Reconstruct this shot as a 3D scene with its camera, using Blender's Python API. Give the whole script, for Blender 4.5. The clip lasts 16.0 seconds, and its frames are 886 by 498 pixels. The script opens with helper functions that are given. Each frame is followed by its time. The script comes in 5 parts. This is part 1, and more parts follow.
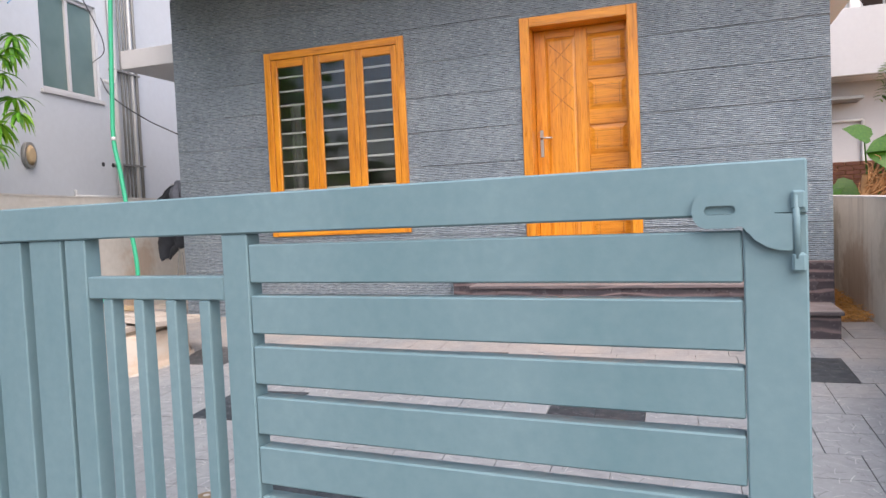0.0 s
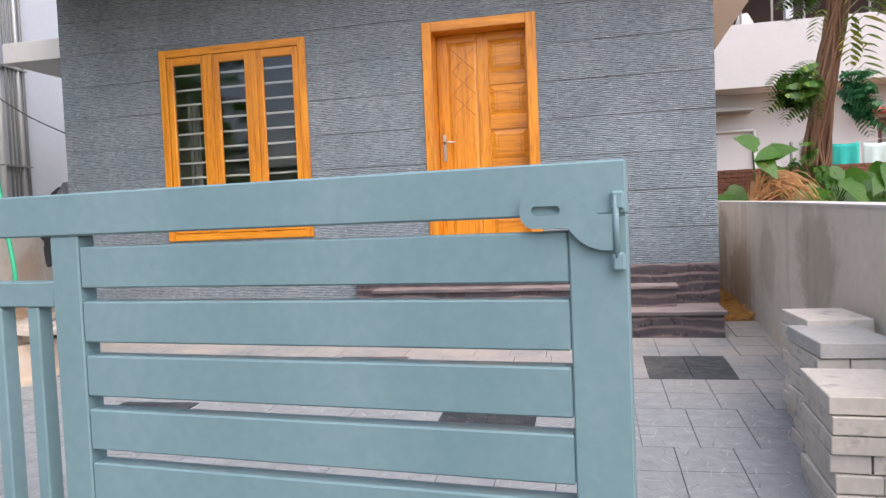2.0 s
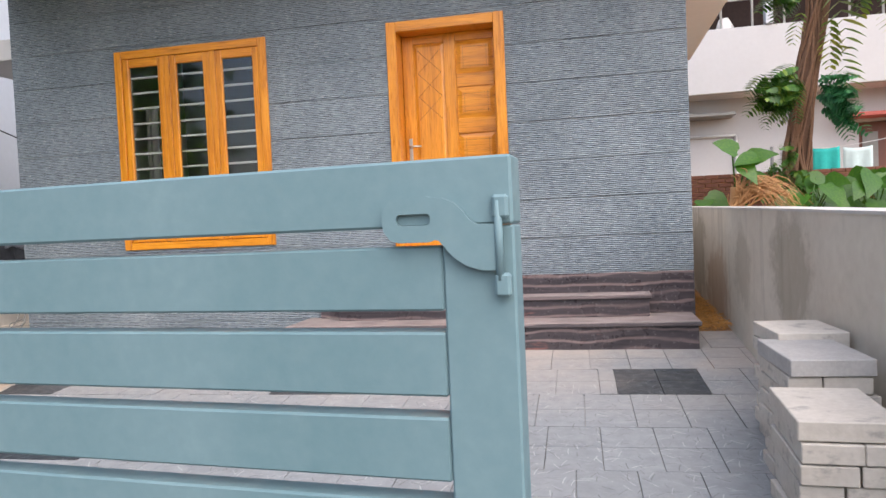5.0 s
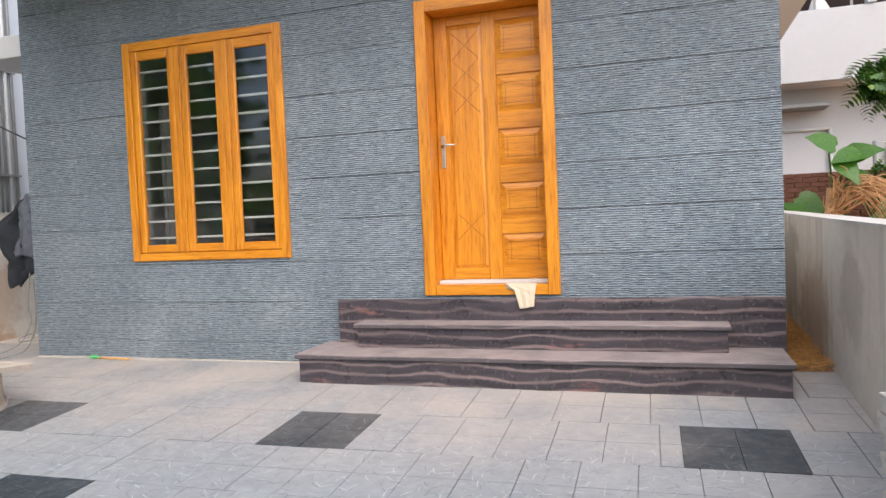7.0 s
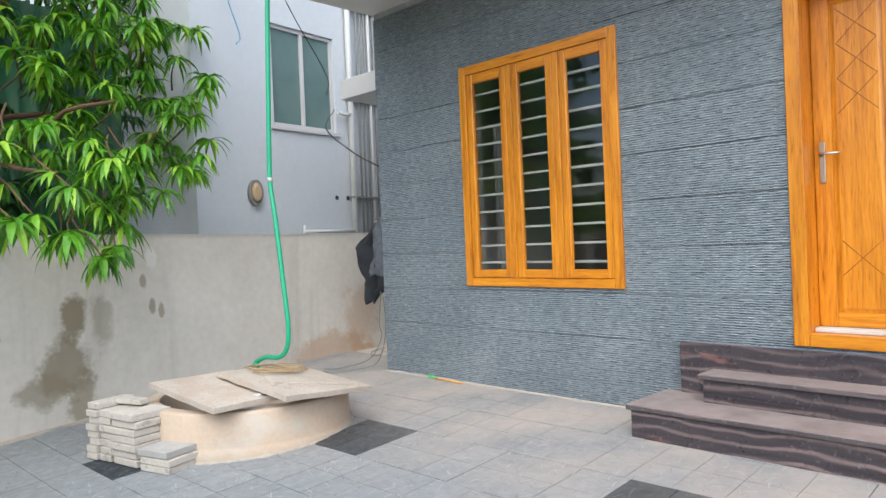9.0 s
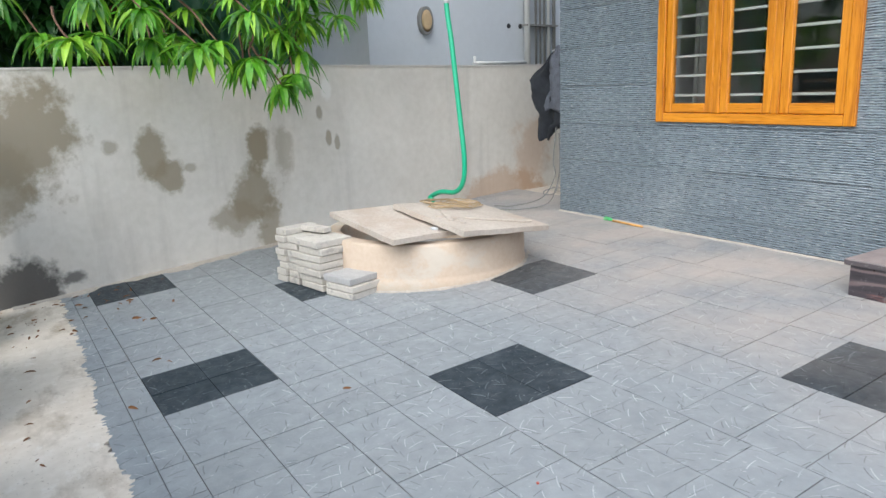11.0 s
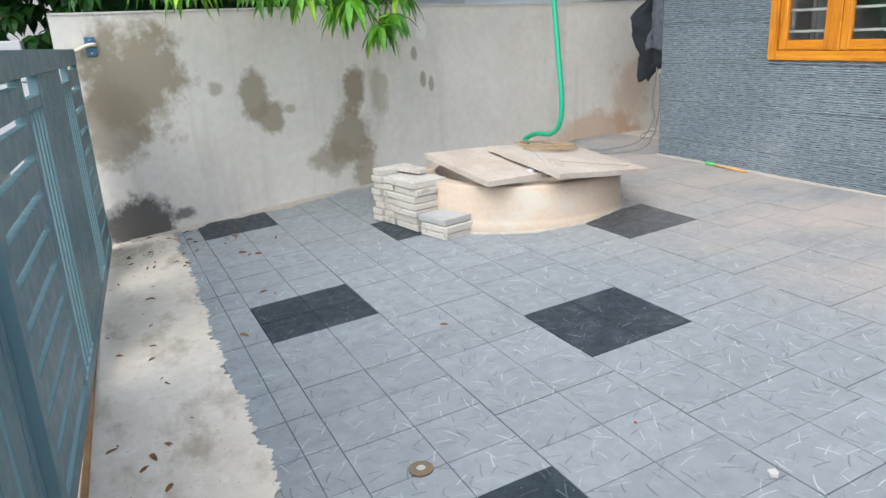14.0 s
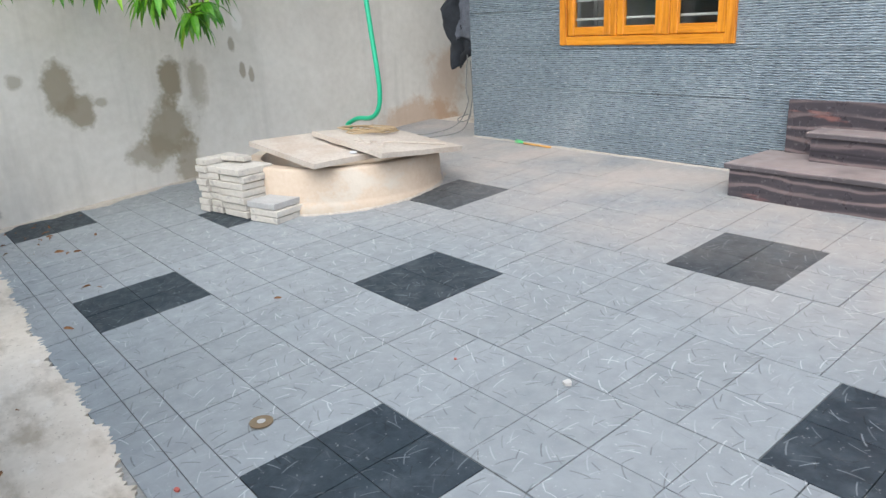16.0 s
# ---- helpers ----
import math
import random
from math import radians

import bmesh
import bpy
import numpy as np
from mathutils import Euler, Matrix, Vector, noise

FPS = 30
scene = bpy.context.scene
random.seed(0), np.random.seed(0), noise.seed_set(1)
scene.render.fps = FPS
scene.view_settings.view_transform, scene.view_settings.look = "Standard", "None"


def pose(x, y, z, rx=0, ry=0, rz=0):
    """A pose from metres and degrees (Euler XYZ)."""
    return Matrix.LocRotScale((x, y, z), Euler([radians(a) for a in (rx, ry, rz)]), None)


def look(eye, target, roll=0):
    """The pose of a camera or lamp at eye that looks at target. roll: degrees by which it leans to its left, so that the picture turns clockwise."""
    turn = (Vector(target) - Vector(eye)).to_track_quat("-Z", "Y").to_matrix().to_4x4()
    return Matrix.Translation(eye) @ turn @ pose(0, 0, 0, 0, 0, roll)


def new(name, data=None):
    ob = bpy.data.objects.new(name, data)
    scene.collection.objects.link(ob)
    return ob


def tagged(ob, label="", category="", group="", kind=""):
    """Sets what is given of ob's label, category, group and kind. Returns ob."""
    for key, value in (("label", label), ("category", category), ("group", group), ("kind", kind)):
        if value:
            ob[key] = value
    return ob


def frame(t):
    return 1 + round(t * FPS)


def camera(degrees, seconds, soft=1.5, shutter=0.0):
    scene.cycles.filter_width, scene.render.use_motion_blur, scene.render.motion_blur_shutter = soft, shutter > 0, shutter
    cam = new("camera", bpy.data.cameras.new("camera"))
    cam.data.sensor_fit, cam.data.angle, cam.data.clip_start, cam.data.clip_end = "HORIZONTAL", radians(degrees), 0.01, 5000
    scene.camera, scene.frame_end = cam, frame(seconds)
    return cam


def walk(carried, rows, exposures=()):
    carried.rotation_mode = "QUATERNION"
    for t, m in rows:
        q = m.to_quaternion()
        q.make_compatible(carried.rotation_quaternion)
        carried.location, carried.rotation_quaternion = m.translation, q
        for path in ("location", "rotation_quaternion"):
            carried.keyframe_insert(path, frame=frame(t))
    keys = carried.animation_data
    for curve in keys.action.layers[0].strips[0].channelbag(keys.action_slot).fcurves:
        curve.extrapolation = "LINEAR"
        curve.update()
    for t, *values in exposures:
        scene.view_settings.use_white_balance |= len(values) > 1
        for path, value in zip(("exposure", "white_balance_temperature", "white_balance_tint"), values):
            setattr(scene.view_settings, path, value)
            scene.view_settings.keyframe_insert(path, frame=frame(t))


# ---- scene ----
cam = camera(64.3, 16.0)
PATH = [
    (0, (5.104, -6.153, 0.978), (4.436, -4.271, 0.882), -2.5),
    (0.5, (5.133, -6.131, 0.973), (4.554, -4.219, 0.874), -2.5),
    (1, (5.171, -6.111, 0.969), (4.658, -4.18, 0.871), -2.4),
    (1.5, (5.213, -6.093, 0.966), (4.744, -4.151, 0.871), -2.4),
    (2, (5.237, -6.084, 0.964), (4.787, -4.137, 0.872), -2.4),
    (2.5, (5.243, -6.079, 0.962), (4.808, -4.129, 0.875), -2.3),
    (3, (5.256, -6.072, 0.961), (4.83, -4.12, 0.877), -2.3),
    (3.5, (5.272, -6.069, 0.962), (4.854, -4.115, 0.883), -2.4),
    (4, (5.283, -6.055, 0.959), (4.875, -4.099, 0.881), -2.4),
    (4.2, (5.293, -6.032, 0.956), (4.886, -4.076, 0.879), -2.5),
    (6.3, (5.519, -5.214, 0.995), (4.995, -3.286, 0.918), -2.5),
    (6.5, (5.533, -5.118, 1.005), (4.947, -3.208, 0.923), -2.5),
    (7, (5.444, -4.896, 1.059), (4.831, -2.994, 0.982), -2.4),
    (7.5, (5.373, -4.725, 1.087), (4.746, -2.827, 1.017), -2.5),
    (8, (5.294, -4.498, 1.174), (4.498, -2.665, 1.094), -2.7),
    (8.5, (5.286, -4.392, 1.209), (4.132, -2.759, 1.167), -2.6),
    (9, (5.223, -4.315, 1.213), (3.796, -2.914, 1.191), -2.4),
    (9.5, (5.097, -4.265, 1.213), (3.52, -3.035, 1.206), -2.2),
    (10, (5.01, -4.237, 1.168), (3.415, -3.042, 1.0), -2.3),
    (10.2, (4.978, -4.242, 1.154), (3.377, -3.071, 0.901), -2.2),
    (12.3, (4.892, -4.311, 1.155), (3.167, -3.48, 0.578), -2.7),
    (12.5, (4.894, -4.315, 1.153), (3.162, -3.499, 0.574), -2.7),
    (13, (4.891, -4.327, 1.15), (3.152, -3.526, 0.569), -2.8),
    (13.5, (4.894, -4.332, 1.147), (3.151, -3.545, 0.56), -2.9),
    (14, (4.909, -4.344, 1.138), (3.163, -3.565, 0.551), -3.0),
    (14.5, (4.95, -4.36, 1.132), (3.2, -3.588, 0.545), -3.1),
    (15, (5.037, -4.355, 1.119), (3.323, -3.507, 0.533), -3.2),
    (15.5, (5.107, -4.386, 1.098), (3.481, -3.388, 0.499), -3.1),
    (16, (5.153, -4.418, 1.068), (3.644, -3.258, 0.453), -3.2),
]
EXPOSURES = [(0, 0.81, 6650, 17), (4.2, 0.8, 6600, 15), (7, 0.8, 6550, 12), (9, 0.7, 6250, 7), (12.5, 0.77, 6100, 6), (16, 0.79, 6100, 6)]
walk(cam, [(t, look(eye, target, roll)) for t, eye, target, roll in PATH], EXPOSURES)

# ---------------- world and light ----------------
world = bpy.data.worlds.new("sky")
scene.world = world
world.use_nodes = True
wn = world.node_tree
wn.nodes.clear()
sky = wn.nodes.new("ShaderNodeTexSky")
sky.sky_type = "NISHITA"
sky.sun_disc = False
sky.sun_elevation = radians(50)
sky.sun_rotation = radians(143)
sky.dust_density = 3.0
sky.air_density = 1.0
bg = wn.nodes.new("ShaderNodeBackground")
bg.inputs["Strength"].default_value = 0.15
wo = wn.nodes.new("ShaderNodeOutputWorld")
wn.links.new(sky.outputs[0], bg.inputs["Color"])
wn.links.new(bg.outputs[0], wo.inputs["Surface"])
sun_data = bpy.data.lights.new("sun", "SUN")
sun_data.energy = 2.0
sun_data.angle = radians(100)
sun_data.color = (1.0, 0.975, 0.94)
sun = new("sun", sun_data)
sun.matrix_world = look((7.0, -8.0, 12.0), (1, 0, 0))

# ---------------- helpers ----------------
SLOPE = 0.06          # the yard falls towards the gate


def gz(y):
    return SLOPE * min(y, 0.6)


def mesh_of(bm, name, mat=None):
    me = bpy.data.meshes.new(name)
    bm.normal_update()
    bm.to_mesh(me)
    bm.free()
    if mat is not None:
        me.materials.append(mat)
    return me


def part(name, bm, mat, parent=None, label=""):
    ob = new(name, mesh_of(bm, name, mat))
    if parent is not None:
        ob.parent = parent
    return tagged(ob, label) if label else ob


def thing(name, label, category, group="", m=None):
    ob = new(name)
    ob.empty_display_size = 0.1
    if m is not None:
        ob.matrix_basis = m
    return tagged(ob, label, category, group)


def solid(name, bm, mat, label, category="", kind="", group=""):
    return tagged(part(name, bm, mat), label, category, group, kind)


def box(bm, x0, x1, y0, y1, z0, z1, bevel=0.0, m=None):
    vs = [bm.verts.new(p) for p in ((x0, y0, z0), (x1, y0, z0), (x1, y1, z0), (x0, y1, z0), (x0, y0, z1), (x1, y0, z1), (x1, y1, z1), (x0, y1, z1))]
    fs = [bm.faces.new([vs[i] for i in f]) for f in ((3, 2, 1, 0), (4, 5, 6, 7), (0, 1, 5, 4), (1, 2, 6, 5), (2, 3, 7, 6), (3, 0, 4, 7))]
    if bevel > 0:
        es = list({e for f in fs for e in f.edges})
        r = bmesh.ops.bevel(bm, geom=es, offset=bevel, segments=1, affect="EDGES")
        vs = list({v for f in r["faces"] for v in f.verts} | {v for v in vs if v.is_valid})
    if m is not None:
        bmesh.ops.transform(bm, matrix=m, verts=[v for v in vs if v.is_valid])
    return vs


def B(*a, **k):
    bm = bmesh.new()
    box(bm, *a, **k)
    return bm


def tube(bm, pts, r, n=8, r2=None, cap=True):
    """A round bar along points."""
    pts = [Vector(p) for p in pts]
    rings = []
    up = Vector((0.31, 0.17, 0.93))
    for i, p in enumerate(pts):
        d = (pts[min(i + 1, len(pts) - 1)] - pts[max(i - 1, 0)]).normalized()
        u = d.cross(up)
        if u.length < 0.05:
            u = d.cross(Vector((1, 0, 0)))
        u.normalize()
        v = d.cross(u).normalized()
        rr = r if r2 is None else r + (r2 - r) * i / (len(pts) - 1)
        rings.append([bm.verts.new(p + (u * math.cos(a) + v * math.sin(a)) * rr) for a in [2 * math.pi * k / n for k in range(n)]])
    for a, b in zip(rings, rings[1:]):
        for k in range(n):
            f = bm.faces.new((a[k], a[(k + 1) % n], b[(k + 1) % n], b[k]))
            f.smooth = True
    if cap:
        bm.faces.new(rings[0][::-1])
        bm.faces.new(rings[-1])


def T(pts, r, n=8, r2=None):
    bm = bmesh.new()
    tube(bm, pts, r, n, r2)
    return bm


def prism(bm, poly, z0, z1):
    """An upright solid over a plan outline (anticlockwise); z may be given per corner."""
    z0s = z0 if isinstance(z0, (list, tuple)) else [z0] * len(poly)
    z1s = z1 if isinstance(z1, (list, tuple)) else [z1] * len(poly)
    lo = [bm.verts.new((x, y, z)) for (x, y), z in zip(poly, z0s)]
    hi = [bm.verts.new((x, y, z)) for (x, y), z in zip(poly, z1s)]
    n = len(poly)
    bm.faces.new(lo[::-1])
    bm.faces.new(hi)
    for i in range(n):
        bm.faces.new((lo[i], lo[(i + 1) % n], hi[(i + 1) % n], hi[i]))


def smooth_path(pts, n=8):
    """Catmull-Rom through the points."""
    P = [Vector(p) for p in pts]
    P = [P[0] * 2 - P[1]] + P + [P[-1] * 2 - P[-2]]
    out = []
    for i in range(1, len(P) - 2):
        a, b, c, d = P[i - 1], P[i], P[i + 1], P[i + 2]
        for k in range(n):
            t = k / n
            out.append(0.5 * ((2 * b) + (c - a) * t + (2 * a - 5 * b + 4 * c - d) * t * t + (3 * b - a - 3 * c + d) * t ** 3))
    out.append(P[-2])
    return out


# ---------------- materials ----------------
class Mat:
    """A small builder for node materials in object or world space."""

    def __init__(self, name, rough=0.7, metal=0.0, spec=0.5, space="Object"):
        self.m = bpy.data.materials.new(name)
        self.m.use_nodes = True
        self.t = self.m.node_tree
        self.t.nodes.clear()
        self.out = self.n("ShaderNodeOutputMaterial")
        self.b = self.n("ShaderNodeBsdfPrincipled")
        self.t.links.new(self.b.outputs[0], self.out.inputs[0])
        self.b.inputs["Roughness"].default_value = rough
        self.b.inputs["Metallic"].default_value = metal
        self.b.inputs["Specular IOR Level"].default_value = spec
        if space == "World":
            self.co = self.n("ShaderNodeNewGeometry").outputs["Position"]
        else:
            self.co = self.n("ShaderNodeTexCoord").outputs["Object"]

    def n(self, kind, **k):
        nd = self.t.nodes.new(kind)
        return nd

    def link(self, a, b):
        self.t.links.new(a, b)

    def scaled(self, s):
        mp = self.n("ShaderNodeMapping")
        mp.inputs["Scale"].default_value = s
        self.link(self.co, mp.inputs[0])
        return mp.outputs[0]

    def noise(self, scale, detail=4, rough=0.55, stretch=None, dist=0.0):
        nd = self.n("ShaderNodeTexNoise")
        nd.inputs["Scale"].default_value = scale
        nd.inputs["Detail"].default_value = detail
        nd.inputs["Roughness"].default_value = rough
        nd.inputs["Distortion"].default_value = dist
        self.link(self.scaled(stretch) if stretch else self.co, nd.inputs["Vector"])
        return nd.outputs[0]

    def ramp(self, fac, stops):
        nd = self.n("ShaderNodeValToRGB")
        el = nd.color_ramp.elements
        while len(el) < len(stops):
            el.new(0.5)
        for e, (p, c) in zip(el, stops):
            e.position = p
            e.color = (*c, 1) if len(c) == 3 else c
        self.link(fac, nd.inputs[0])
        return nd.outputs[0]

    def grey(self, fac, lo, hi, a=0.0, b=1.0):
        nd = self.n("ShaderNodeMapRange")
        nd.inputs[1].default_value, nd.inputs[2].default_value = lo, hi
        nd.inputs[3].default_value, nd.inputs[4].default_value = a, b
        self.link(fac, nd.inputs[0])
        return nd.outputs[0]

    def math(self, op, a, b=None):
        nd = self.n("ShaderNodeMath")
        nd.operation = op
        for i, v in enumerate((a, b)):
            if v is None:
                continue
            if isinstance(v, (int, float)):
                nd.inputs[i].default_value = v
            else:
                self.link(v, nd.inputs[i])
        return nd.outputs[0]

    def mix(self, fac, a, b, mode="MIX"):
        nd = self.n("ShaderNodeMix")
        nd.data_type = "RGBA"
        nd.blend_type = mode
        for i, v in ((0, fac), (6, a), (7, b)):
            if isinstance(v, (int, float)):
                nd.inputs[i].default_value = v
            elif isinstance(v, tuple):
                nd.inputs[i].default_value = (*v, 1)
            else:
                self.link(v, nd.inputs[i])
        return nd.outputs[2]

    def color(self, c):
        if isinstance(c, tuple):
            self.b.inputs["Base Color"].default_value = (*c, 1)
        else:
            self.link(c, self.b.inputs["Base Color"])
        return self

    def rough(self, r):
        self.link(r, self.b.inputs["Roughness"])
        return self

    def bump(self, h, strength=0.3, dist=0.01):
        nd = self.n("ShaderNodeBump")
        nd.inputs["Strength"].default_value = strength
        nd.inputs["Distance"].default_value = dist
        self.link(h, nd.inputs["Height"])
        self.link(nd.outputs[0], self.b.inputs["Normal"])
        return self

    def rand(self):
        return self.n("ShaderNodeObjectInfo").outputs["Random"]


def plain(name, c, rough=0.6, metal=0.0, vary=0.12, scale=9.0, bump=0.1, space="World"):
    q = Mat(name, rough, metal, space=space)
    f = q.mix(0.5, q.noise(scale, 5), q.noise(scale * 7, 3))
    lo, hi = tuple(v * (1 - vary) for v in c), tuple(min(1, v * (1 + vary)) for v in c)
    q.color(q.ramp(f, [(0.3, lo), (0.7, hi)]))
    q.bump(q.noise(scale * 12, 3), bump, 0.004)
    return q.m

q = Mat("gate_paint", 0.45, spec=0.3, space="World")
q.color(q.ramp(q.mix(0.35, q.noise(3.0, 4, 0.6, (1, 1, 0.35)), q.noise(42, 3)), [(0.3, (0.122, 0.216, 0.242)), (0.55, (0.154, 0.25, 0.276)), (0.75, (0.184, 0.287, 0.311))]))
q.rough(q.grey(q.noise(14, 4), 0.3, 0.7, 0.3, 0.52))
q.bump(q.noise(75, 3), 0.12, 0.002)
m_gate = q.m


def stroke_mask(q, scale, half, wide, offset):
    """One short straight stroke at a random angle in each cell of a plan grid of cells."""
    flat = q.n("ShaderNodeVectorMath")
    flat.operation = "MULTIPLY_ADD"
    flat.inputs[1].default_value = (1, 1, 0)
    flat.inputs[2].default_value = offset
    q.link(q.co, flat.inputs[0])
    v = q.n("ShaderNodeTexVoronoi")
    v.voronoi_dimensions = "2D"
    v.inputs["Scale"].default_value = scale
    q.link(flat.outputs[0], v.inputs["Vector"])
    d = q.n("ShaderNodeVectorMath")
    d.operation = "SUBTRACT"
    q.link(flat.outputs[0], d.inputs[0])
    q.link(v.outputs["Position"], d.inputs[1])
    sep = q.n("ShaderNodeSeparateXYZ")
    q.link(d.outputs[0], sep.inputs[0])
    rgb = q.n("ShaderNodeSeparateColor")
    q.link(v.outputs["Color"], rgb.inputs[0])
    ang = q.math("MULTIPLY", rgb.outputs[0], math.pi)
    c, sn = q.math("COSINE", ang), q.math("SINE", ang)
    u = q.math("ADD", q.math("MULTIPLY", sep.outputs[0], c), q.math("MULTIPLY", sep.outputs[1], sn))
    w = q.math("SUBTRACT", q.math("MULTIPLY", sep.outputs[1], c), q.math("MULTIPLY", sep.outputs[0], sn))
    w = q.math("ADD", w, q.math("MULTIPLY", q.math("MULTIPLY", u, u), 2.5))
    a = q.grey(q.math("ABSOLUTE", u), half * 0.8, half, 1, 0)
    b = q.grey(q.math("ABSOLUTE", w), wide * 0.6, wide * 1.2, 1, 0)
    return q.math("MULTIPLY", q.math("MULTIPLY", a, b), q.grey(rgb.outputs[1], 0.15, 0.6, 0.25, 1.0))


def tile_mat(name, lo, hi, line, dust):
    """Cement paving tile with embossed short strokes, some filled with pale dust."""
    q = Mat(name, 0.62, space="World")
    strokes = stroke_mask(q, 8.5, 0.036, 0.0026, (0.0, 0.0, 0.0))
    strokes = q.math("MAXIMUM", strokes, stroke_mask(q, 11.0, 0.026, 0.0022, (3.7, 1.3, 0.0)))
    strokes2 = q.math("MAXIMUM", stroke_mask(q, 8.0, 0.038, 0.0027, (7.1, 4.4, 0.0)), stroke_mask(q, 10.0, 0.032, 0.002, (11.9, 8.2, 0.0)))
    strokes2 = q.math("MULTIPLY", strokes2, q.grey(q.noise(3.0, 3), 0.38, 0.56, 0.15, 1.0))
    base = q.ramp(q.noise(11, 6, 0.65), [(0.3, lo), (0.7, hi)])
    rnd = q.grey(q.rand(), 0, 1, 0.95, 1.05)
    comb = q.n("ShaderNodeCombineColor")
    for i in range(3):
        q.link(rnd, comb.inputs[i])
    base = q.mix(1.0, base, comb.outputs[0], "MULTIPLY")
    base = q.mix(q.math("MULTIPLY", strokes, 0.6), base, tuple(c * 0.38 for c in lo))
    base = q.mix(q.math("MULTIPLY", strokes2, 0.52), base, line)
    # cement dust that was swept over the paving, thickest towards the house and the well
    geo = q.n("ShaderNodeSeparateXYZ")
    q.link(q.co, geo.inputs[0])
    near_house = q.grey(geo.outputs[1], -2.1, -0.7)
    patch = q.math("MULTIPLY", q.grey(q.noise(1.3, 5, 0.6), 0.3, 0.62), q.math("ADD", q.math("MULTIPLY", near_house, 0.95), 0.05))
    base = q.mix(q.math("MULTIPLY", patch, dust), base, (0.47, 0.41, 0.36))
    if lo[0] < 0.1:
        base = q.mix(q.grey(q.noise(6.0, 6, 0.65), 0.52, 0.7, 0, 0.28), base, (0.12, 0.14, 0.155))
    base = q.mix(q.grey(q.noise(55, 3), 0.66, 0.74, 0, 0.3), base, (0.62, 0.62, 0.61))
    q.color(base)
    q.rough(q.grey(q.noise(20, 4), 0.3, 0.7, 0.5, 0.75))
    h = q.math("SUBTRACT", q.noise(90, 4), q.math("MULTIPLY", q.math("ADD", strokes, strokes2), 1.2))
    q.bump(h, 0.35, 0.003)
    return q.m


m_tile = tile_mat("grey_paving_tile", (0.205, 0.226, 0.24), (0.268, 0.29, 0.304), (0.58, 0.6, 0.62), 0.75)
m_dark = tile_mat("charcoal_paving_tile", (0.009, 0.018, 0.027), (0.026, 0.039, 0.05), (0.3, 0.33, 0.35), 0.34)
m_bed = plain("jointing_sand", (0.32, 0.315, 0.3), 0.95, 0, 0.35, 6)

# ridged stone cladding: fine horizontal wavering ridges
q = Mat("ridged_cladding", 0.62, space="World")
warp = q.n("ShaderNodeVectorMath")
warp.operation = "ADD"
nz = q.n("ShaderNodeTexNoise")
nz.inputs["Scale"].default_value = 42
nz.inputs["Detail"].default_value = 4
q.link(q.co, nz.inputs["Vector"])
sc = q.n("ShaderNodeVectorMath")
sc.operation = "SCALE"
sc.inputs["Scale"].default_value = 0.012
q.link(nz.outputs[1], sc.inputs[0])
q.link(q.co, warp.inputs[0])
q.link(sc.outputs[0], warp.inputs[1])
wv = q.n("ShaderNodeTexWave")
wv.wave_type, wv.bands_direction, wv.wave_profile = "BANDS", "Z", "SIN"
wv.inputs["Scale"].default_value = 20.5
wv.inputs["Distortion"].default_value = 1.3
wv.inputs["Detail"].default_value = 3
wv.inputs["Detail Scale"].default_value = 0.5
q.link(q.math("MULTIPLY", q.rand(), 9.0), wv.inputs["Phase Offset"])
grain = q.noise(62, 3, 0.6, (0.16, 1, 1.5))
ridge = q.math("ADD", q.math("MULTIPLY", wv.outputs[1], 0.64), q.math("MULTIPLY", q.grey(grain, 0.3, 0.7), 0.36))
q.link(warp.outputs[0], wv.inputs["Vector"])
sparkle_flecks = q.noise(60, 4, 0.7, (0.35, 1, 1.6))
tone = q.ramp(q.mix(0.4, q.noise(1.3, 5), q.noise(34, 4, 0.6, (0.4, 1, 1.5))), [(0.3, (0.192, 0.246, 0.288)), (0.55, (0.3, 0.36, 0.402)), (0.75, (0.45, 0.505, 0.535))])
rnd = q.grey(q.rand(), 0, 1, 0.95, 1.05)
comb = q.n("ShaderNodeCombineColor")
for i in range(3):
    q.link(rnd, comb.inputs[i])
tone = q.mix(1.0, tone, comb.outputs[0], "MULTIPLY")
# groove bottoms darkened in the colour, as painted shade between ridges
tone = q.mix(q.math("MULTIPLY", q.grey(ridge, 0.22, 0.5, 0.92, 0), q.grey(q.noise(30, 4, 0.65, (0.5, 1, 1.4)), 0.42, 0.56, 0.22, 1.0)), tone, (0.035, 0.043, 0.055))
# pale flecks paint the stone's glints into its colour
tone = q.mix(q.grey(sparkle_flecks, 0.56, 0.68, 0, 0.75), tone, (0.62, 0.64, 0.66))
q.color(tone)
q.bump(q.math("ADD", q.math("MULTIPLY", ridge, 1.3), q.math("MULTIPLY", sparkle_flecks, 1.3)), 1.0, 0.011)
m_clad = q.m
# mortar lightened to paint in the light that slab edges catch at seams
m_joint = plain("joint_mortar_edge_light", (0.44, 0.47, 0.5), 0.9, 0, 0.2)


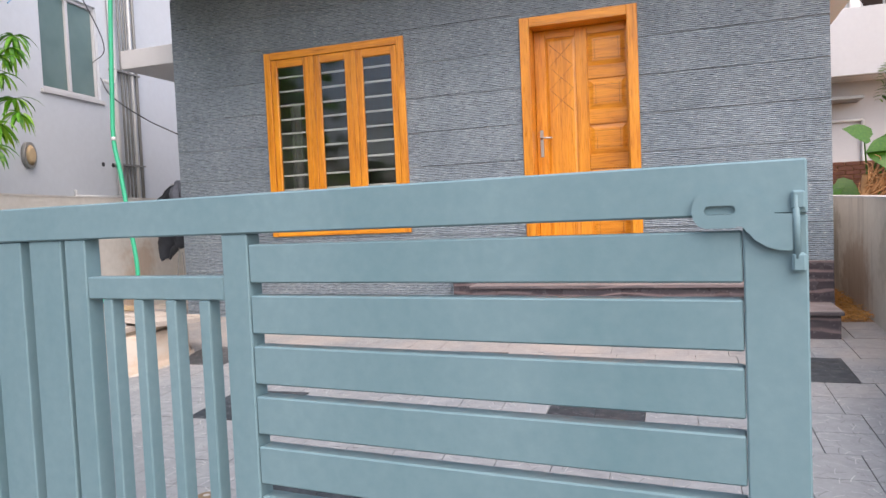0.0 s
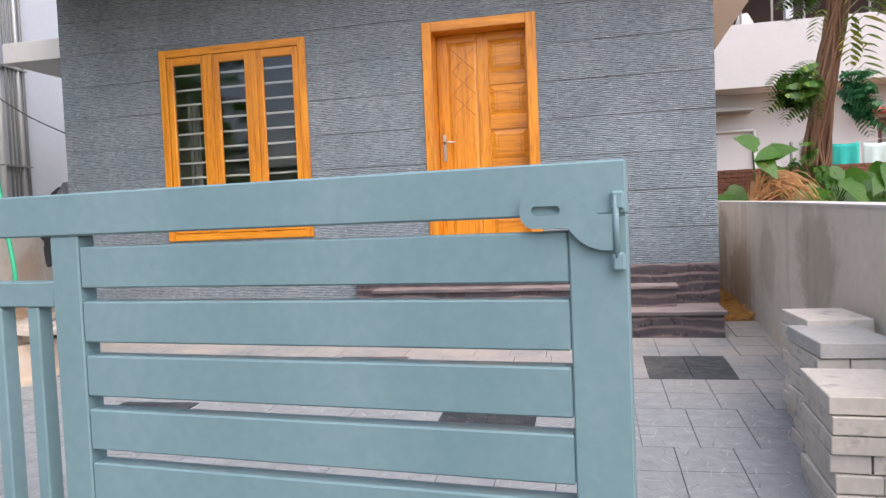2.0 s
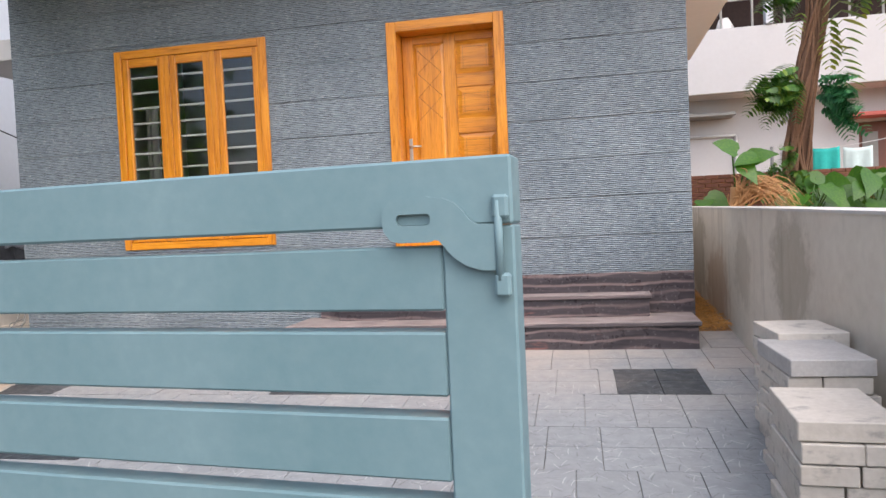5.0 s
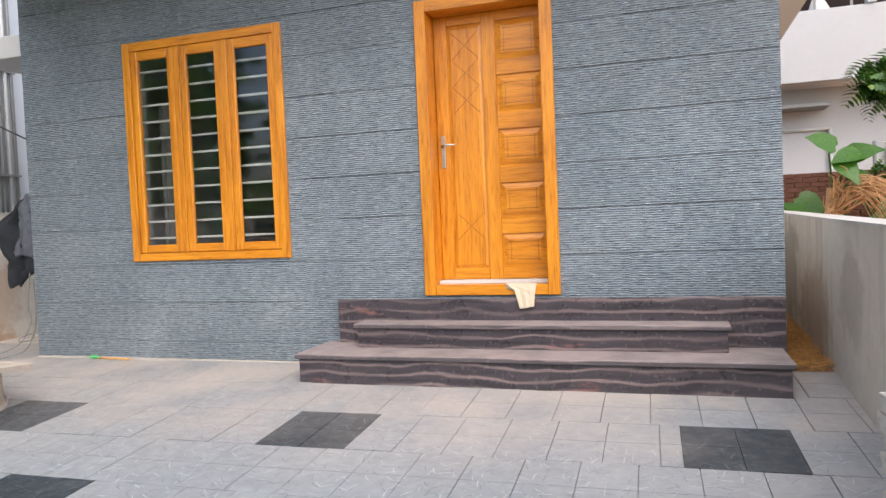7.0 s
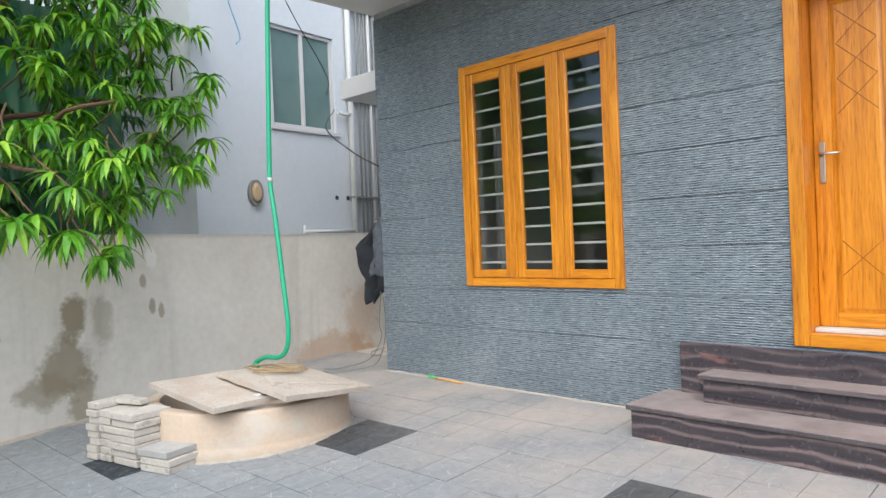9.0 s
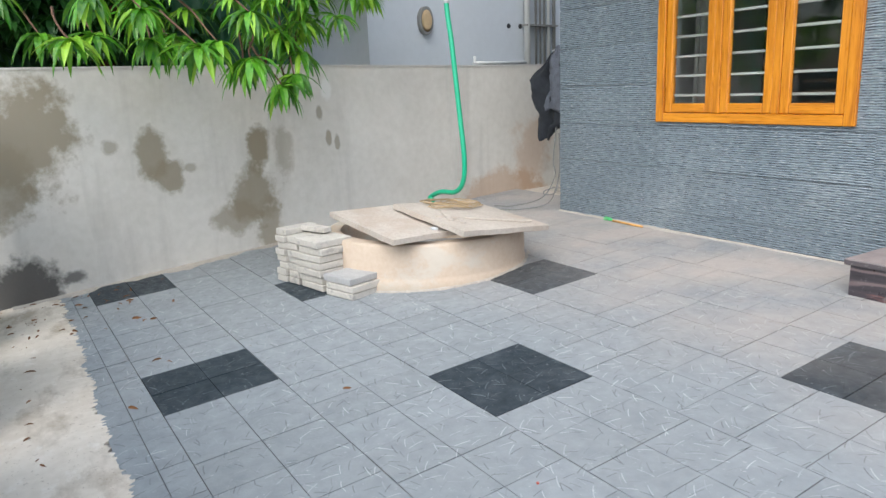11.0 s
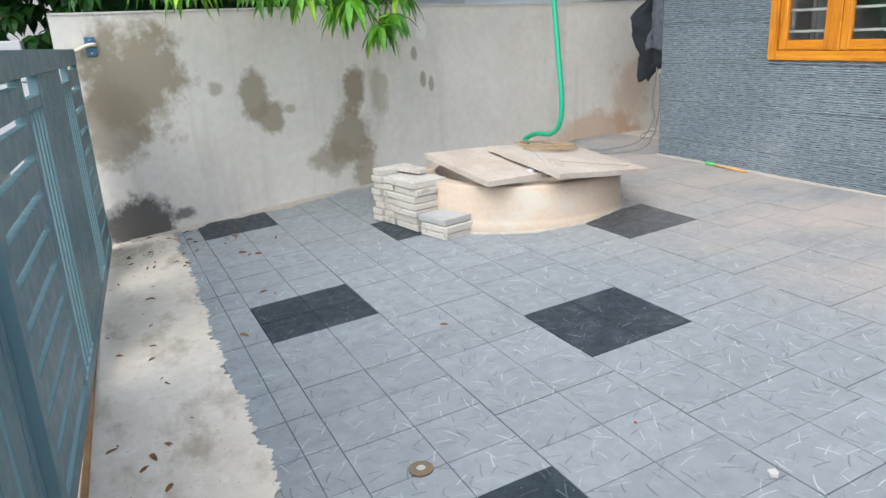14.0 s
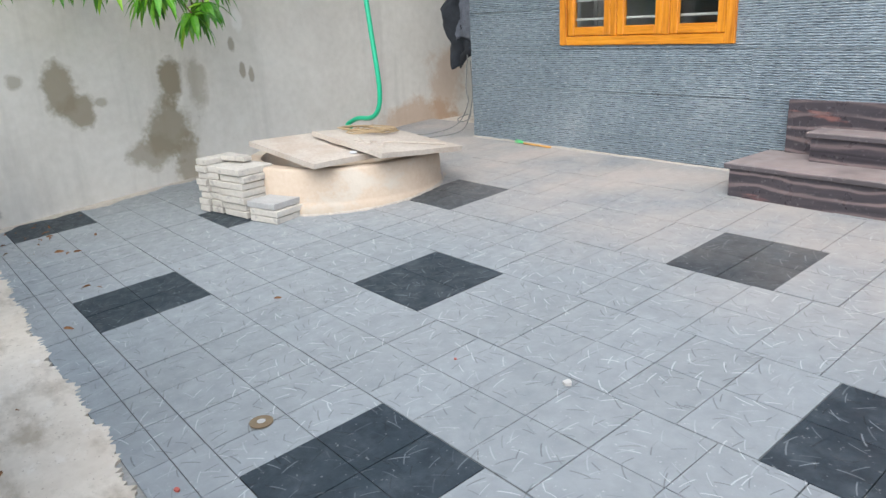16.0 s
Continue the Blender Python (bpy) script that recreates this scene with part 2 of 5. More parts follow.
def wood_mat(name, lo, mid, hi, axis):
    q = Mat(name, 0.3, space="World")
    st = (14, 14, 0.9) if axis == "z" else (0.9, 14, 14)
    g = q.noise(1.5, 6, 0.62, st, 1.2)
    g2 = q.noise(9, 4, 0.6, st)
    big = q.noise(0.9, 4, 0.6, (2.5, 2.5, 0.5) if axis == "z" else (0.5, 2.5, 2.5), 1.5)
    c = q.ramp(q.mix(0.35, g, g2), [(0.3, lo), (0.5, mid), (0.72, hi)])
    c = q.mix(q.grey(big, 0.54, 0.74, 0, 0.32), c, tuple(v * 0.6 for v in lo))
    q.color(c)
    q.rough(q.grey(g2, 0.3, 0.7, 0.24, 0.42))
    q.bump(g2, 0.12, 0.002)
    return q.m


m_wood = wood_mat("varnished_teak_upright", (0.32, 0.09, 0.006), (0.63, 0.23, 0.012), (0.82, 0.36, 0.03), "z")
m_woodx = wood_mat("varnished_teak_level", (0.32, 0.09, 0.006), (0.63, 0.23, 0.012), (0.82, 0.36, 0.03), "x")
m_groove = plain("dark_teak_groove", (0.27, 0.088, 0.01), 0.6)
m_steel = plain("satin_steel", (0.52, 0.5, 0.46), 0.3, 1.0, 0.05)
m_bar = plain("pale_window_rod", (0.45, 0.45, 0.43), 0.5)


def granite(name, dust):
    q = Mat(name, 0.3, space="World")
    wv = q.n("ShaderNodeTexWave")
    wv.wave_type, wv.bands_direction, wv.wave_profile = "BANDS", "Z", "SIN"
    wv.inputs["Scale"].default_value = 4.2
    wv.inputs["Distortion"].default_value = 5.5
    wv.inputs["Detail"].default_value = 3
    wv.inputs["Detail Scale"].default_value = 1.1
    wv.inputs["Detail Roughness"].default_value = 0.45
    q.link(q.scaled((0.42, 0.6, 1.0)), wv.inputs["Vector"])
    body = q.ramp(q.noise(1.4, 5, 0.6, (0.5, 1, 8), 0.8), [(0.34, (0.028, 0.024, 0.028)), (0.5, (0.062, 0.052, 0.058)), (0.66, (0.036, 0.031, 0.036))])
    c = q.mix(q.math("MULTIPLY", q.grey(wv.outputs[1], 0.78, 0.97, 0, 0.8), q.grey(q.noise(1.1, 4, 0.6, (0.6, 1, 3)), 0.34, 0.6, 0.15, 1.0)), body, (0.27, 0.2, 0.19))
    c = q.mix(q.math("MULTIPLY", q.grey(wv.outputs[1], 0.5, 0.72, 0, 0.45), q.grey(q.noise(2.3, 4, 0.6, (0.5, 1, 5)), 0.45, 0.6)), c, (0.13, 0.1, 0.1))
    c = q.mix(q.grey(q.noise(2.2, 4, 0.6, (0.8, 1, 4)), 0.64, 0.72, 0, 0.6), c, (0.36, 0.15, 0.12))
    c = q.mix(q.grey(q.noise(42, 4), 0.6, 0.76, 0, 0.5), c, (0.24, 0.22, 0.22))
    if dust:
        nz_ = q.n("ShaderNodeSeparateXYZ")
        q.link(q.n("ShaderNodeNewGeometry").outputs["Normal"], nz_.inputs[0])
        lies = q.grey(nz_.outputs[2], 0.5, 0.9, 0.15, 1.0)
        c = q.mix(q.math("MULTIPLY", lies, q.grey(q.noise(4.0, 5, 0.6), 0.28, 0.62, 0.5, 0.9)), c, (0.35, 0.295, 0.28))
    q.color(c)
    q.rough(q.grey(q.noise(6, 4), 0.3, 0.7, 0.45 if dust else 0.2, 0.8 if dust else 0.42))
    return q.m


m_granite = granite("banded_granite", False)
m_tread = granite("dusty_granite", True)


def plaster(name, lo, hi, stains=(), streak=0.35):
    """Grey cement plaster; stains: (x or None, y, z, ry, rz, strength) damp patches on the wall."""
    q = Mat(name, 0.92, space="World")
    c = q.ramp(q.mix(0.4, q.noise(1.1, 6, 0.6), q.noise(16, 5)), [(0.3, lo), (0.7, hi)])
    run = q.noise(2.4, 5, 0.6, (1.6, 1.6, 0.18))
    c = q.mix(q.grey(run, 0.52, 0.72, 0, streak), c, tuple(v * 0.55 for v in lo))
    c = q.mix(q.grey(q.noise(0.8, 4), 0.55, 0.7, 0, 0.3), c, tuple(min(1, v * 1.2) for v in hi))
    if stains:
        sep = q.n("ShaderNodeSeparateXYZ")
        q.link(q.co, sep.inputs[0])
        edge = q.math("ADD", q.math("MULTIPLY", q.math("SUBTRACT", q.noise(4.2, 6, 0.62), 0.5), 1.9), q.math("MULTIPLY", q.math("SUBTRACT", q.noise(22, 4), 0.5), 0.5))
        for y, z, ry, rz, k, col in stains:
            dy = q.math("DIVIDE", q.math("SUBTRACT", sep.outputs[1], y), ry)
            dz = q.math("DIVIDE", q.math("SUBTRACT", sep.outputs[2], z), rz)
            r = q.math("ADD", q.math("SQRT", q.math("ADD", q.math("MULTIPLY", dy, dy), q.math("MULTIPLY", dz, dz))), edge)
            c = q.mix(q.grey(r, 0.7, 1.14, k, 0), c, col)
    q.color(c)
    q.bump(q.mix(0.5, q.noise(7, 5), q.noise(60, 4)), 0.3, 0.008)
    return q.m


DAMP, WET, RUST = (0.255, 0.215, 0.15), (0.08, 0.075, 0.07), (0.42, 0.25, 0.13)
m_wall = plaster("damp_cement_plaster", (0.54, 0.51, 0.455), (0.68, 0.65, 0.595), (
    (-4.18, 0.9, 0.36, 0.46, 0.88, DAMP), (-4.36, 0.6, 0.3, 0.3, 0.75, DAMP), (-3.6, 0.81, 0.06, 0.06, 0.6, DAMP), (-3.3, 0.74, 0.13, 0.2, 0.85, DAMP), (-3.2, 0.56, 0.13, 0.14, 0.85, DAMP), (-3.03, 0.6, 0.05, 0.04, 0.6, DAMP),
    (-2.43, 0.72, 0.1, 0.22, 0.95, DAMP), (-2.52, 0.3, 0.24, 0.24, 0.85, DAMP), (-2.66, 0.14, 0.22, 0.16, 0.7, DAMP), (-2.4, 0.06, 0.12, 0.26, 0.75, DAMP), (-2.22, 0.68, 0.1, 0.22, 0.5, DAMP),
    (-4.3, -0.16, 0.28, 0.22, 0.95, WET), (-3.97, -0.12, 0.09, 0.06, 0.8, WET), (0.25, 0.06, 0.6, 0.2, 0.55, RUST), (0.68, 0.4, 0.25, 0.45, 0.45, RUST), (-1.845, 0.978, 0.03, 0.06, 0.7, DAMP), (-1.77, 0.74, 0.028, 0.07, 0.75, DAMP), (-1.69, 0.69, 0.028, 0.07, 0.7, DAMP), (-1.76, 1.17, 0.06, 0.09, 0.6, (0.8, 0.79, 0.76))))
m_wallr = plaster("streaked_cement_plaster", (0.53, 0.48, 0.4), (0.67, 0.62, 0.53), ((0.9, 0.3, 0.7, 0.35, 0.5, (0.33, 0.2, 0.11)), (-1.6, 0.6, 0.35, 0.35, 0.5, DAMP), (-0.4, 0.55, 0.3, 0.3, 0.4, DAMP), (2.4, 0.5, 0.8, 0.5, 0.6, DAMP)), 0.7)
m_coping = plaster("pale_wall_top", (0.5, 0.48, 0.45), (0.6, 0.58, 0.55))
q = Mat("cement_apron", 0.92, space="World")
c = q.ramp(q.mix(0.4, q.noise(1.6, 6, 0.6), q.noise(18, 5)), [(0.3, (0.53, 0.465, 0.38)), (0.7, (0.71, 0.645, 0.555))])
c = q.mix(q.grey(q.noise(2.3, 6, 0.62, (0.8, 1.6, 1)), 0.5, 0.62, 0, 0.72), c, (0.31, 0.255, 0.185))
c = q.mix(q.grey(q.noise(7.5, 6, 0.68, (1, 1.4, 1)), 0.56, 0.66, 0, 0.4), c, (0.76, 0.72, 0.66))
c = q.mix(q.grey(q.noise(60, 3), 0.64, 0.7, 0, 0.5), c, (0.28, 0.22, 0.16))
q.color(c)
q.bump(q.mix(0.5, q.noise(7, 5), q.noise(60, 4)), 0.4, 0.006)
m_slab = q.m
q = Mat("pale_well_plaster", 0.9, space="World")
c = q.ramp(q.mix(0.4, q.noise(2.2, 5), q.noise(30, 4)), [(0.3, (0.46, 0.355, 0.265)), (0.7, (0.57, 0.475, 0.375))])
c = q.mix(q.grey(q.noise(3.1, 5, 0.65, (1, 1, 1.5)), 0.53, 0.63, 0, 0.6), c, (0.52, 0.49, 0.43))
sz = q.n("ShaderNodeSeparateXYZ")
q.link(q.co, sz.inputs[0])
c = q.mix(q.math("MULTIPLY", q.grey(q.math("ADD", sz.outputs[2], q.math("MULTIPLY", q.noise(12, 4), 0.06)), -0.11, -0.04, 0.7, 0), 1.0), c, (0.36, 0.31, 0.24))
q.color(c)
q.bump(q.mix(0.5, q.noise(8, 5), q.noise(60, 4)), 0.4, 0.006)
m_well = q.m
q = Mat("dusty_cement_slab", 0.92, space="World")
c = q.ramp(q.mix(0.5, q.noise(4, 5), q.noise(45, 4)), [(0.3, (0.4, 0.345, 0.29)), (0.7, (0.58, 0.52, 0.455))])
c = q.mix(q.grey(q.noise(120, 3), 0.66, 0.72, 0, 0.6), c, (0.2, 0.17, 0.14))
c = q.mix(q.grey(q.noise(2.6, 5, 0.65), 0.52, 0.64, 0, 0.5), c, (0.42, 0.33, 0.26))
q.color(c)
q.bump(q.mix(0.5, q.noise(18, 5), q.noise(90, 4)), 0.6, 0.006)
m_lid = q.m
q = Mat("pale_cement_paver", 0.9, space="World")
c = q.ramp(q.mix(0.5, q.noise(5, 5), q.noise(40, 4)), [(0.3, (0.47, 0.44, 0.39)), (0.7, (0.6, 0.565, 0.51))])
c = q.mix(q.grey(q.noise(9.0, 4, 0.6, (1, 1, 1.6)), 0.57, 0.66, 0, 0.7), c, (0.3, 0.285, 0.265))
q.color(c)
q.bump(q.mix(0.5, q.noise(14, 4), q.noise(70, 4)), 0.5, 0.006)
m_paver = q.m
m_pavergrey = plain("grey_paver_face", (0.39, 0.385, 0.375), 0.8, 0, 0.15, 9, 0.3)
m_rope = plain("sisal_rope", (0.46, 0.34, 0.2), 0.9)
m_hose = plain("green_hose_plastic", (0.02, 0.36, 0.19), 0.35, 0, 0.08)
m_white = plain("white_house_paint", (0.5, 0.5, 0.505), 0.8, 0, 0.035, 2.0)
m_bluewhite = plain("pale_blue_grey_paint", (0.52, 0.555, 0.59), 0.8, 0, 0.04, 2.0)
m_soffit = plain("soffit_paint", (0.72, 0.71, 0.70), 0.8, 0, 0.04)
m_pipe = plain("grey_plastic_pipe", (0.55, 0.56, 0.55), 0.45, 0, 0.06)
m_darkpipe = plain("weathered_dark_pipe", (0.2, 0.2, 0.19), 0.5, 0, 0.1)
m_bluecable = plain("pale_blue_cable", (0.16, 0.36, 0.55), 0.4, 0, 0.06)
m_black = plain("black_rubber_and_hole_shade", (0.02, 0.02, 0.022), 0.5)
m_cloth = plain("dark_rag", (0.018, 0.021, 0.027), 0.9, 0, 0.5, 14)
m_cloth_pale = plain("grey_rag", (0.1, 0.108, 0.13), 0.9, 0, 0.45, 16)
m_teal = plain("teal_towel", (0.02, 0.42, 0.38), 0.9, 0, 0.12, 14)
m_pale = plain("pale_towel", (0.5, 0.62, 0.62), 0.9, 0, 0.1, 14)
m_card = plain("cream_card", (0.6, 0.5, 0.36), 0.85, 0, 0.06, 20)
m_greensheet = plain("green_corrugated_sheet", (0.02, 0.10, 0.045), 0.5, 0, 0.15)
m_brown = plain("reddish_brown_timber", (0.13, 0.05, 0.035), 0.6)
# brown darkened so that the balcony's depth of shade sits in the colour
m_balcony_shade = plain("balcony_shade_brown", (0.05, 0.03, 0.026), 0.85, 0, 0.3, 2)
# near-black room colour: the unlit interior's shade is put into the paint
m_room_shade = plain("room_shade_paint", (0.06, 0.056, 0.052), 0.9)
# grey of the strip that imitates a reflection in the window
m_reflection = plain("grey_reflection_strip", (0.16, 0.16, 0.155), 0.9, 0, 0.1, 14)
m_redtile = plain("red_oxide_paint", (0.42, 0.1, 0.08), 0.7)
m_earth = plain("bare_earth", (0.34, 0.19, 0.085), 0.95, 0, 0.3, 4, 0.6)
m_road = plain("worn_asphalt", (0.09, 0.088, 0.085), 0.9, 0, 0.2, 8, 0.5)
m_straw = plain("dry_straw", (0.64, 0.34, 0.1), 0.9, 0, 0.3, 20)
m_dry = plain("dead_frond", (0.44, 0.25, 0.115), 0.85, 0, 0.3, 14)
m_deadleaf = plain("fallen_leaf", (0.20, 0.09, 0.035), 0.8, 0, 0.4, 30)
m_enamel = plain("blue_enamel_plate", (0.06, 0.14, 0.24), 0.4)
m_creamiron = plain("cream_painted_iron", (0.66, 0.58, 0.42), 0.5)
m_disc = plain("worn_abrasive", (0.17, 0.125, 0.075), 0.85, 0, 0.2, 60)
m_bark = plain("fissured_bark", (0.12, 0.065, 0.04), 0.95, 0, 0.4, 18, 0.8)
m_root = plain("aerial_root", (0.21, 0.115, 0.068), 0.9, 0, 0.3, 20, 0.5)
m_palmbark = plain("palm_bark", (0.34, 0.30, 0.26), 0.95, 0, 0.25, 14, 0.7)


def leaf_mat(name, lo, mid, hi, rough=0.38):
    q = Mat(name, rough, space="World")
    isl = q.n("ShaderNodeNewGeometry").outputs["Random Per Island"]
    c = q.ramp(isl, [(0.0, lo), (0.6, mid), (1.0, hi)])
    c = q.mix(q.grey(q.noise(30, 3), 0.4, 0.7, 0, 0.25), c, hi)
    q.color(c)
    tr = q.n("ShaderNodeBsdfTranslucent")
    q.link(c, tr.inputs[0])
    mx = q.n("ShaderNodeMixShader")
    mx.inputs[0].default_value = 0.3
    q.link(q.b.outputs[0], mx.inputs[1])
    q.link(tr.outputs[0], mx.inputs[2])
    q.link(mx.outputs[0], q.out.inputs[0])
    return q.m


m_mango = leaf_mat("mango_leaf", (0.018, 0.1, 0.008), (0.085, 0.31, 0.014), (0.33, 0.57, 0.045))
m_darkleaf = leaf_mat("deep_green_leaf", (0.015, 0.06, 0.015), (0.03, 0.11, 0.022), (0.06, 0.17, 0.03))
m_big = leaf_mat("broad_fresh_leaf", (0.018, 0.085, 0.008), (0.05, 0.17, 0.012), (0.16, 0.31, 0.022))
m_climber = leaf_mat("bluish_climber_leaf", (0.02, 0.11, 0.045), (0.04, 0.2, 0.08), (0.08, 0.28, 0.1))
m_yellow = leaf_mat("yellowing_frond", (0.08, 0.2, 0.02), (0.18, 0.3, 0.03), (0.4, 0.42, 0.05))
m_fern = leaf_mat("cut_climber_leaf", (0.018, 0.085, 0.012), (0.045, 0.16, 0.02), (0.17, 0.27, 0.03))

g = Mat("window_glass", 0.03)
g.b.inputs["Base Color"].default_value = (0.9, 0.93, 0.92, 1)
g.b.inputs["Transmission Weight"].default_value = 1.0
g.b.inputs["IOR"].default_value = 1.5
m_glass = g.m
g = Mat("frosted_green_glass", 0.25)
g.color(g.ramp(g.noise(2, 3), [(0.3, (0.10, 0.16, 0.15)), (0.7, (0.14, 0.21, 0.2))]))
m_frost = g.m

# ---------------- ground, yard and road ----------------
bm = bmesh.new()
ends = [(-400, -0.47), (-6, -0.47), (-4.6, -0.36), (-3.5, -0.31), (600, -0.31)]
gv = [[bm.verts.new((x, y, z)) for x in (-400, 400)] for y, z in ends]
for a, b in zip(gv, gv[1:]):
    bm.faces.new((a[0], a[1], b[1], b[0]))
solid("ground", bm, m_earth, "bare brown earth around the yard and houses", "ground", "structure")
bm = bmesh.new()
prism(bm, [(-60, -11), (60, -11), (60, -4.72), (-60, -4.72)], -0.6, [-0.42, -0.42, -0.292, -0.292])
solid("road", bm, m_road, "worn grey asphalt lane outside the gate", "road", "structure")
bm = bmesh.new()
prism(bm, [(-1.3, -4.2), (6.6, -4.2), (6.6, 0.1), (-1.3, 0.1)], -0.5, [gz(-4.2) - 0.012, gz(-4.2) - 0.012, 0.1 * SLOPE - 0.012, 0.1 * SLOPE - 0.012])
floor = solid("floor", bm, m_bed, "yard floor of grey and charcoal paving tiles", "floor", "structure")
# cement apron along the gate
bm = bmesh.new()
n = 520
rows = []
rng = random.Random(4)
for i in range(n + 1):
    x = -0.95 + 7.5 * i / n
    yb = -4.075 + rng.uniform(-0.016, 0.016) + 0.014 * math.sin(x * 3.1) + 0.01 * math.sin(x * 11.7 + 1) + 0.007 * math.sin(x * 29)
    rows.append((bm.verts.new((x, -4.74, gz(-4.74))), bm.verts.new((x, -4.6, gz(-4.6) + 0.004)), bm.verts.new((x, yb - 0.09, gz(yb - 0.09) + 0.006)), bm.verts.new((x, yb, gz(yb) + 0.0005))))
for a, b in zip(rows, rows[1:]):
    for k in range(3):
        bm.faces.new((a[k], b[k], b[k + 1], a[k + 1]))
apron = solid("gate_apron", bm, m_slab, "stained cement apron strip along the gate", "pavement", "structure")
md = apron.modifiers.new("depth", "SOLIDIFY")
md.thickness = 0.12
md.offset = -1
bm = bmesh.new()
prism(bm, [(6.12, 0.08), (6.62, 0.08), (6.72, 6), (6.12, 6)], -0.3, [0.004, 0.004, 0.1, 0.1])
solid("side_passage", bm, m_earth, "unpaved earth passage strewn with dry straw", "ground", "structure")
bm = bmesh.new()
prism(bm, [(-1.35, 0.08), (0.05, 0.08), (0.05, 6), (-1.35, 6)], -0.3, [0.0, 0.0, 0.06, 0.06])
solid("side_passage_floor", bm, m_slab, "cement floor of the narrow passage beside the house", "pavement", "structure")
bm = bmesh.new()
rng = random.Random(8)
for i in range(1300):
    p = Vector((rng.uniform(6.15, 6.43), rng.uniform(0.02, 2.4), rng.uniform(0.015, 0.07)))
    a = rng.uniform(0, 6.28)
    d = Vector((math.cos(a), math.sin(a), rng.uniform(-0.3, 0.4))) * rng.uniform(0.03, 0.09)
    tube(bm, [p, p + d], 0.0025, 3, cap=False)
tagged(part("dry_straw", bm, m_straw), "loose golden dry straw in the side passage", "straw", "", "stuff")

# ---------------- boundary walls ----------------
bm = bmesh.new()
WALL = [(-0.765, -4.65), (-1.065, -2.36), (-1.23, 0.0), (-1.3, 6.0)]
prism(bm, WALL + [(x - 0.16, y) for x, y in reversed(WALL)], -0.5, [1.38, 1.38, 1.34, 1.3, 1.3, 1.34, 1.38, 1.38])
wall_w = solid("wall_west", bm, m_wall, "grey cement boundary wall with dark damp patches", "wall", "structure")
bm = bmesh.new()
prism(bm, [(x + 0.008, y) for x, y in WALL] + [(x - 0.168, y) for x, y in reversed(WALL)], [1.38, 1.38, 1.34, 1.3, 1.3, 1.34, 1.38, 1.38], [1.394, 1.394, 1.354, 1.314, 1.314, 1.354, 1.394, 1.394])
part("wall_top", bm, m_coping, wall_w)
bm = bmesh.new()
EAST = [(6.40, -1.0), (6.44, -2.0), (6.50, -5.3), (6.68, -5.3), (6.62, -2.0), (6.58, -1.0), (6.60, 0.2), (6.82, 6.0), (6.64, 6.0), (6.42, 0.2)]
EAST_Z = [0.95, 0.93, 0.87, 0.87, 0.93, 0.95, 0.965, 1.03, 1.03, 0.965]
prism(bm, EAST, -0.6, EAST_Z)
wall_e = solid("wall_east", bm, m_wallr, "low streaked cement boundary wall beside the house", "wall", "structure")
bm = bmesh.new()
prism(bm, [(x + (0.005 if x > 6.55 else -0.005), y) for x, y in EAST], EAST_Z, [z + 0.014 for z in EAST_Z])
part("wall_top", bm, m_coping, wall_e)

# ---------------- the house ----------------
HX = 6.135
W = (1.115, 2.618, 0.83, 2.655)
D = (3.72, 4.715, 0.522, 2.66)


def wall_with_holes(bm, x0, x1, y0, y1, z0, z1, holes):
    xs = sorted({x0, x1, *[h[0] for h in holes], *[h[1] for h in holes]})
    for a, b in zip(xs, xs[1:]):
        cuts = [z0]
        for h in sorted(holes, key=lambda h: h[2]):
            if h[0] <= a + 1e-6 and h[1] >= b - 1e-6:
                cuts += [h[2], h[3]]
        cuts.append(z1)
        for k in range(0, len(cuts), 2):
            if cuts[k + 1] - cuts[k] > 1e-4:
                box(bm, a, b, y0, y1, cuts[k], cuts[k + 1])


bm = bmesh.new()
wall_with_holes(bm, 0.0, HX, 0.016, 0.24, -0.4, 3.4, [W, D])
facade = solid("wall_south", bm, m_joint, "house front clad in ridged blue-grey stone slabs", "wall", "structure")
for nm, b in (("wall_house_west", (0.0, 0.2, 0.24, 6.0, -0.4, 3.4)), ("wall_house_east", (HX - 0.2, HX, 0.24, 6.0, -0.4, 3.4)), ("wall_house_north", (0.2, HX - 0.2, 5.8, 6.0, -0.4, 3.4))):
    solid(nm, B(*b), m_white, "plain painted side wall of the house", "wall", "structure")
# room surfaces carry the interior's darkness in their colour
solid("room_partition", B(3.1, 3.2, 0.24, 5.8, 0.5, 3.3), m_room_shade, "wall inside the house, room shade painted in", "wall", "structure")
solid("room_floor", B(0.2, HX - 0.2, 0.24, 5.8, 0.4, 0.5), m_room_shade, "floor inside the house, room shade painted in", "floor", "structure")
solid("room_wall", B(0.2, 3.1, 2.6, 2.7, 0.5, 3.3), m_room_shade, "back wall of the front room, shade painted in", "wall", "structure")
solid("ceiling", B(0.2, HX - 0.2, 0.24, 5.8, 3.3, 3.4), m_room_shade, "ceiling inside the house, room shade painted in", "ceiling", "structure")
bm = bmesh.new()
# unseen front edge steps out on the left, added to shade the upper facade
prism(bm, [(-0.03, -1.55), (2.85, -1.55), (2.85, -0.85), (7.0, -0.85), (7.0, 6.3), (-0.03, 6.3)], 3.4, 3.54)
solid("roof_slab", bm, m_soffit, "off-white flat roof slab, its unseen left overhang deepened for shade", "roof", "structure")
solid("side_sunshade", B(-0.99, 0.0, 0.32, 1.3, 2.79, 3.0, 0.006), m_white, "white sunshade slab on the house side", "sunshade", "structure")

# ridged slabs
CLAD_Z = [-0.158 + 0.318 * k for k in range(12)]
rng = random.Random(11)
